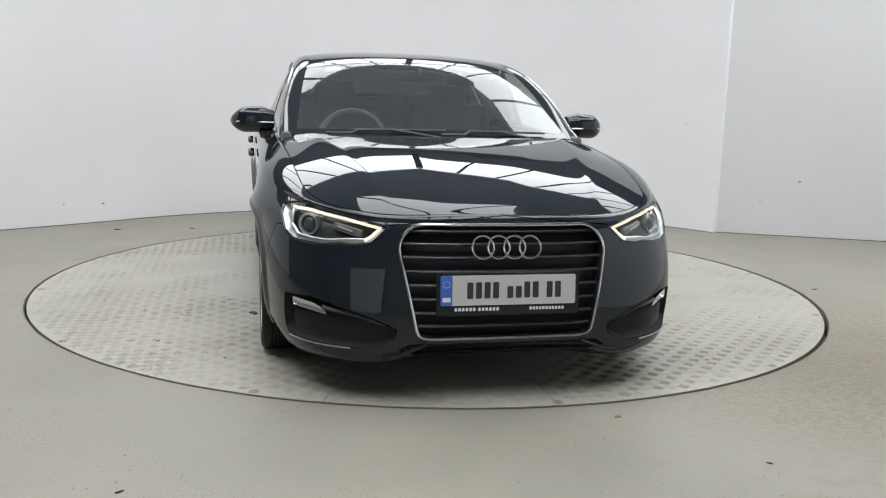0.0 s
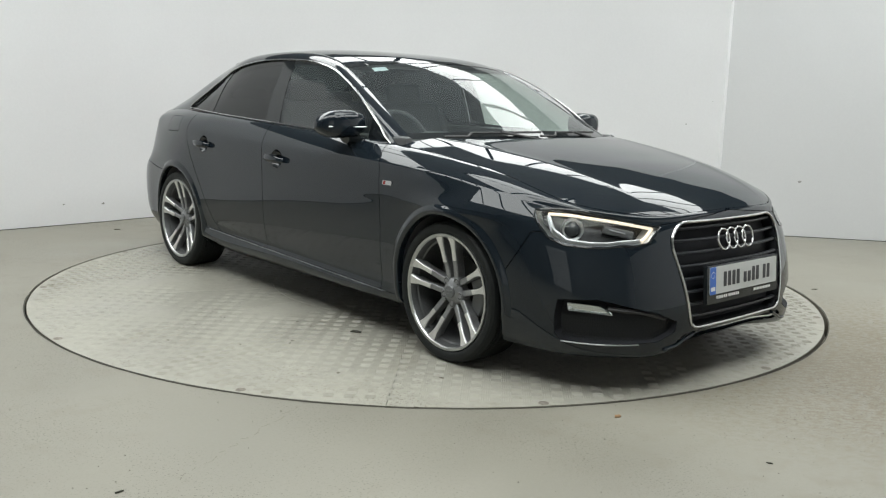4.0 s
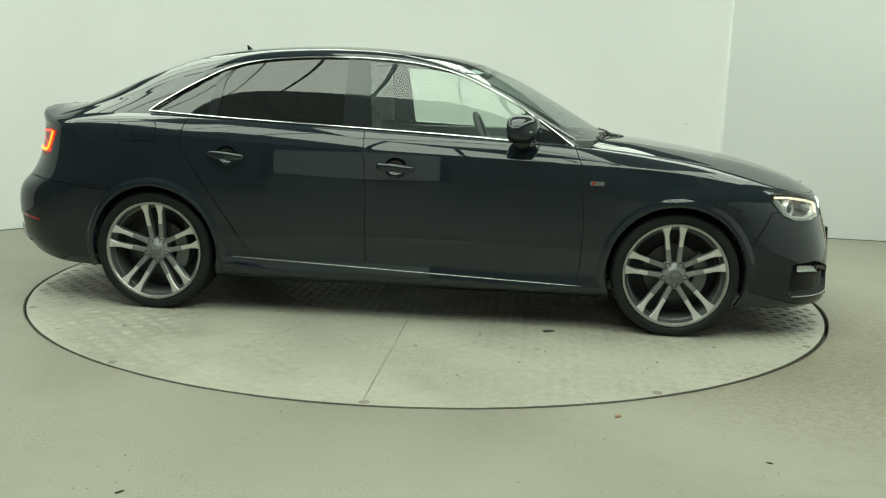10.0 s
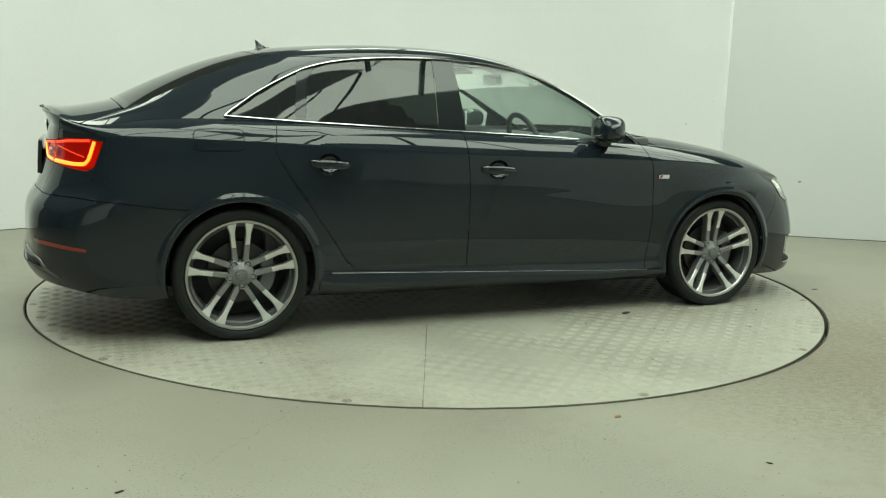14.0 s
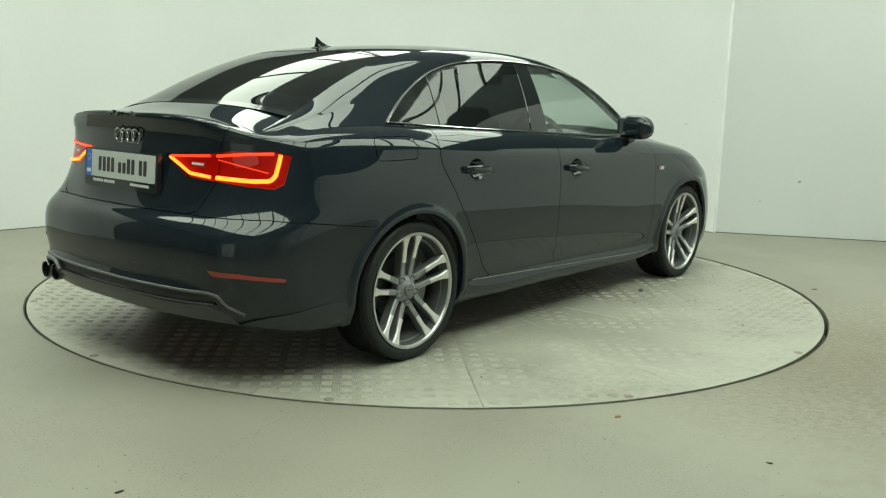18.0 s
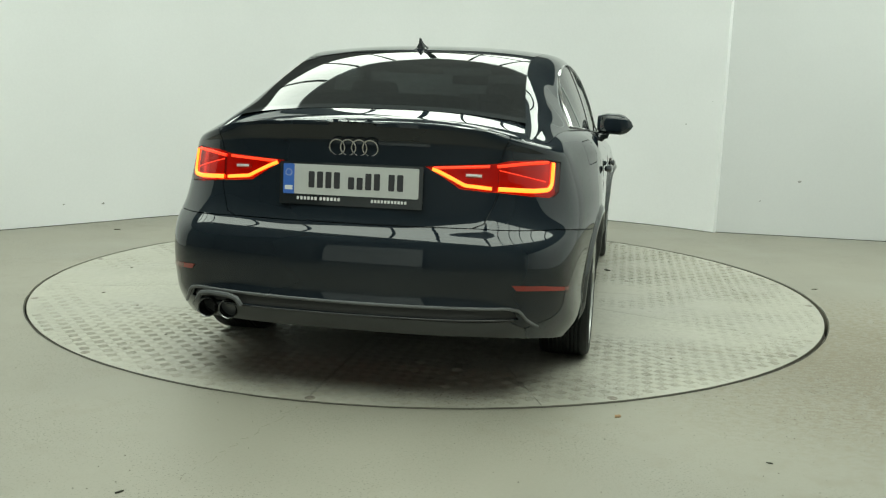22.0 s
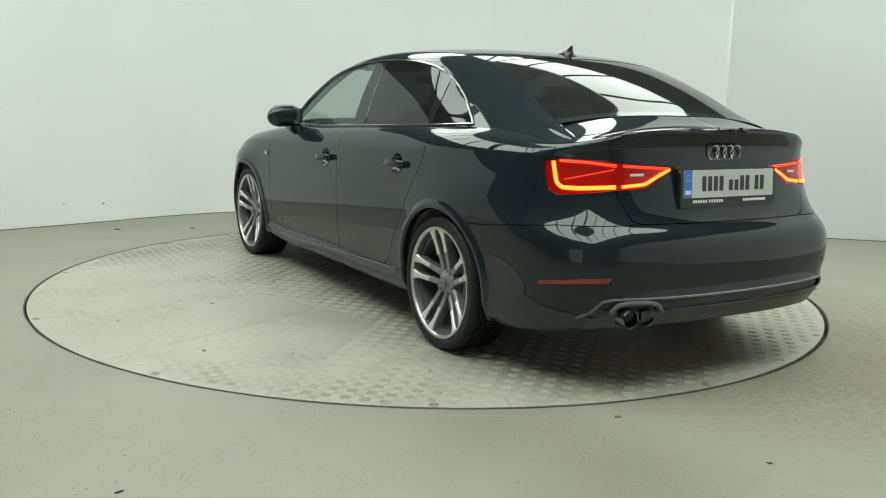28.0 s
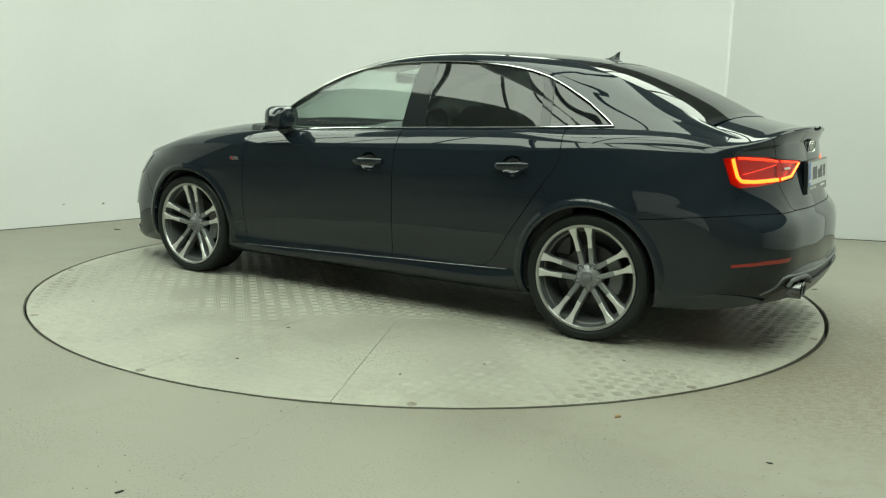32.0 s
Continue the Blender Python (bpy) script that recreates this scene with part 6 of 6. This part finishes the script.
for x, y, z, dx, dy, r, host in ((-2.78, 2.091, .159, .636, .636, .010, "wall_back"), (-3.015, 1.855, .172, .636, .636, .007, "wall_back"), (2.279, 2.616, .947, .117, -.099, .006, "wall_back"), (3.208, 2.278, .485, 1.398, -.299, .012, "wall_right"), (2.452, 2.455, 1.153, .108, -.109, .004, "wall_back"), (2.9, 2.344, .30, 1.398, -.299, .006, "wall_right"), (-1.2, 3.256, .25, .93, .34, .006, "wall_back")):
    d = Vector((dx, dy, 0)).normalized()
    out = Vector((d.y, -d.x, 0))
    bm = prism(blot(0, 0, r, .3, 1.3, int(x * 10) + 60), lambda a, b, e: Vector((x, y, z)) + d * a + Vector((0, 0, b)) + out * (0.006 + e), 0.0015)
    part("scuff", bm, SCUFF, bpy.data.objects[host], "small grey scuff mark")

bm = bmesh.new()
for k, (x0, y0) in enumerate(((1.465, -1.775), (1.521, -1.756), (1.44, -1.80), (1.52, -1.963), (1.38, -1.843), (1.56, -1.72), (1.60, -1.90))):
    way = Vector((.70, -.60 + .03 * (k % 3), 0)).normalized()
    off = Vector((-way.y, way.x, 0))
    at0 = Vector((x0, y0, .0008))
    for i in range(46):
        if rng.random() < .34:
            continue
        a = at0 + way * (i * .017) + off * rng.uniform(-.0025, .0025)
        b = a + way * rng.uniform(.010, .017)
        n = off * rng.uniform(.0008, .0022)
        bm.faces.new([bm.verts.new(v) for v in (a - n, b - n * .7, b + n * .7, a + n)])
part("tyre_mark", bm, CRACK, bpy.data.objects["floor"], "broken dark tyre tread lines in the dust")

tagged(part("floor_grit", specks(), GRIT), "scattered dark grit on the floor", "grit", kind="stuff")

# hall round the turntable
# white wall out of view, added so the car's sides mirror something bright
tagged(curved_wall("wall_side", [(4.75, 1.90), (4.75, -3.0), (4.75, -7.69)], WALL_H, 0.12), "unseen white side wall added as a reflector", "wall", kind="structure")
HALL_TOP = 4.32
slab("wall_hall_back", -9, 9, 7.0, 7.2, 0, HALL_TOP, HALL, "dim grey hall wall")
slab("wall_hall_front", -9, 9, -7.9, -7.7, 0, HALL_TOP, HALL, "dim grey hall wall")
slab("wall_hall_west", -9.2, -9, -7.9, 7.2, 0, HALL_TOP, HALL, "dim grey hall wall")
slab("wall_hall_east", 9, 9.2, -7.9, 7.2, 0, HALL_TOP, HALL, "dim grey hall wall")

# daylit translucent sectional door behind the camera, added for the pale rectangle the bodywork mirrors
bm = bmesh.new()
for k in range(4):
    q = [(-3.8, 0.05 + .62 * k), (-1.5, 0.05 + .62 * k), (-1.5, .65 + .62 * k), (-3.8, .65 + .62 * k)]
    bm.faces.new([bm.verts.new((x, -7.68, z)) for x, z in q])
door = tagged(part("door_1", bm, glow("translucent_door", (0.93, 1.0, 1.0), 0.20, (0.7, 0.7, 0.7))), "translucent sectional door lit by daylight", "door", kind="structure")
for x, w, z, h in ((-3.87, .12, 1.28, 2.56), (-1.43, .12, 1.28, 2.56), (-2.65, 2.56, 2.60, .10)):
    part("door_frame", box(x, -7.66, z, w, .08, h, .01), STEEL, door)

# hall roof: dark deck with a square ring of glazing set cornerwise over the turntable
RING_IN, RING_OUT, RING_Z = 3.7, 6.2, 4.30


def corner(k, r, z=RING_Z):
    a = math.pi / 2 * k + radians(RING_TURN)
    return Vector((r * math.cos(a), r * math.sin(a), z))


RING_TURN = 2.0
bm = bmesh.new()
bm.faces.new([bm.verts.new(corner(k, RING_IN, RING_Z + 0.02)) for k in range(4)][::-1])
tagged(part("ceiling", bm, CEILING), "pale grey lined hall roof", "ceiling", kind="structure")
bm = bmesh.new()
sq = [bm.verts.new((x, y, RING_Z + 0.02)) for x, y in ((11.2, -11.2), (11.2, 7.2), (-11.2, 7.2), (-11.2, -11.2))]
dm = [bm.verts.new(corner(k, RING_OUT, RING_Z + 0.02)) for k in range(4)]
for k in range(4):
    bm.faces.new((sq[k], dm[k], dm[(k + 1) % 4], sq[(k + 1) % 4])[::1])
tagged(part("ceiling_outer", bm, CEILING), "pale grey lined hall roof", "ceiling", kind="structure")
DAY = glow("rooflight_daylight", (0.97, 1.0, 0.985), 5.25, (0.8, 0.8, 0.8))
rooflights = tagged(new("rooflight"), "ring of bright daylight roof panes with dark bars", "rooflight", kind="structure")
PANES = 7
MIDX, MIDY, MIDR = 0.0, -1.3, 1.25
mid = [Vector((MIDX + MIDR * x, MIDY + MIDR * y, RING_Z)) for x, y in ((1, 1), (-1, 1), (-1, -1), (1, -1))]
for k in range(4):
    bm = bmesh.new()
    bm.faces.new([bm.verts.new(v) for v in (mid[k], mid[(k + 1) % 4], Vector((MIDX, MIDY, RING_Z)))])
    part("pane", bm, DAY, rooflights)
for k in range(2):
    d = (mid[k + 2] - mid[k]).normalized()
    part("glazing_bar", box(MIDX, MIDY, RING_Z - 0.05, (mid[k + 2] - mid[k]).length, 0.07, 0.06 + 0.01 * k, 0, 1, Matrix.Rotation(math.atan2(d.y, d.x), 4, "Z")), STEEL, rooflights)
for k in range(4):
    for i in range(PANES):
        f0, f1 = i / PANES, (i + 1) / PANES
        bm = bmesh.new()
        q = [corner(k, RING_IN).lerp(corner(k + 1, RING_IN), f0), corner(k, RING_OUT).lerp(corner(k + 1, RING_OUT), f0), corner(k, RING_OUT).lerp(corner(k + 1, RING_OUT), f1), corner(k, RING_IN).lerp(corner(k + 1, RING_IN), f1)]
        bm.faces.new([bm.verts.new(v) for v in q][::-1])
        part("pane", bm, DAY, rooflights)
        w = 0.05 if i else 0.10
        d = (q[1] - q[0]).normalized()
        ctr = (q[0] + q[1]) / 2 - Vector((0, 0, 0.05))
        part("glazing_bar", box(*ctr, (q[1] - q[0]).length, w, 0.08, 0, 1, Matrix.Rotation(math.atan2(d.y, d.x), 4, "Z")), STEEL, rooflights)


def settle(root):
    """Keeps the parts of a thing to two levels below it."""
    def down(ob, depth, above):
        for c in list(ob.children):
            if depth >= 3:
                m = ob.matrix_basis @ c.matrix_basis
                c.parent = above
                c.matrix_basis = m
                down(c, depth, above)
            else:
                down(c, depth + 1, ob)
    down(root, 1, None)


settle(car)
settle(table)


def motions():
    rows = [t for t in range(0, 33, 2)]
    walk(table, [(t, pose(0, 0, -0.001, 0, 0, table_turn(t))) for t in rows])
    walk(car, [(t, pose(0, 0, 0, 0, 0, table_turn(t)) @ Matrix.Translation((*CAR_AT, 0))) for t in rows])


motions()
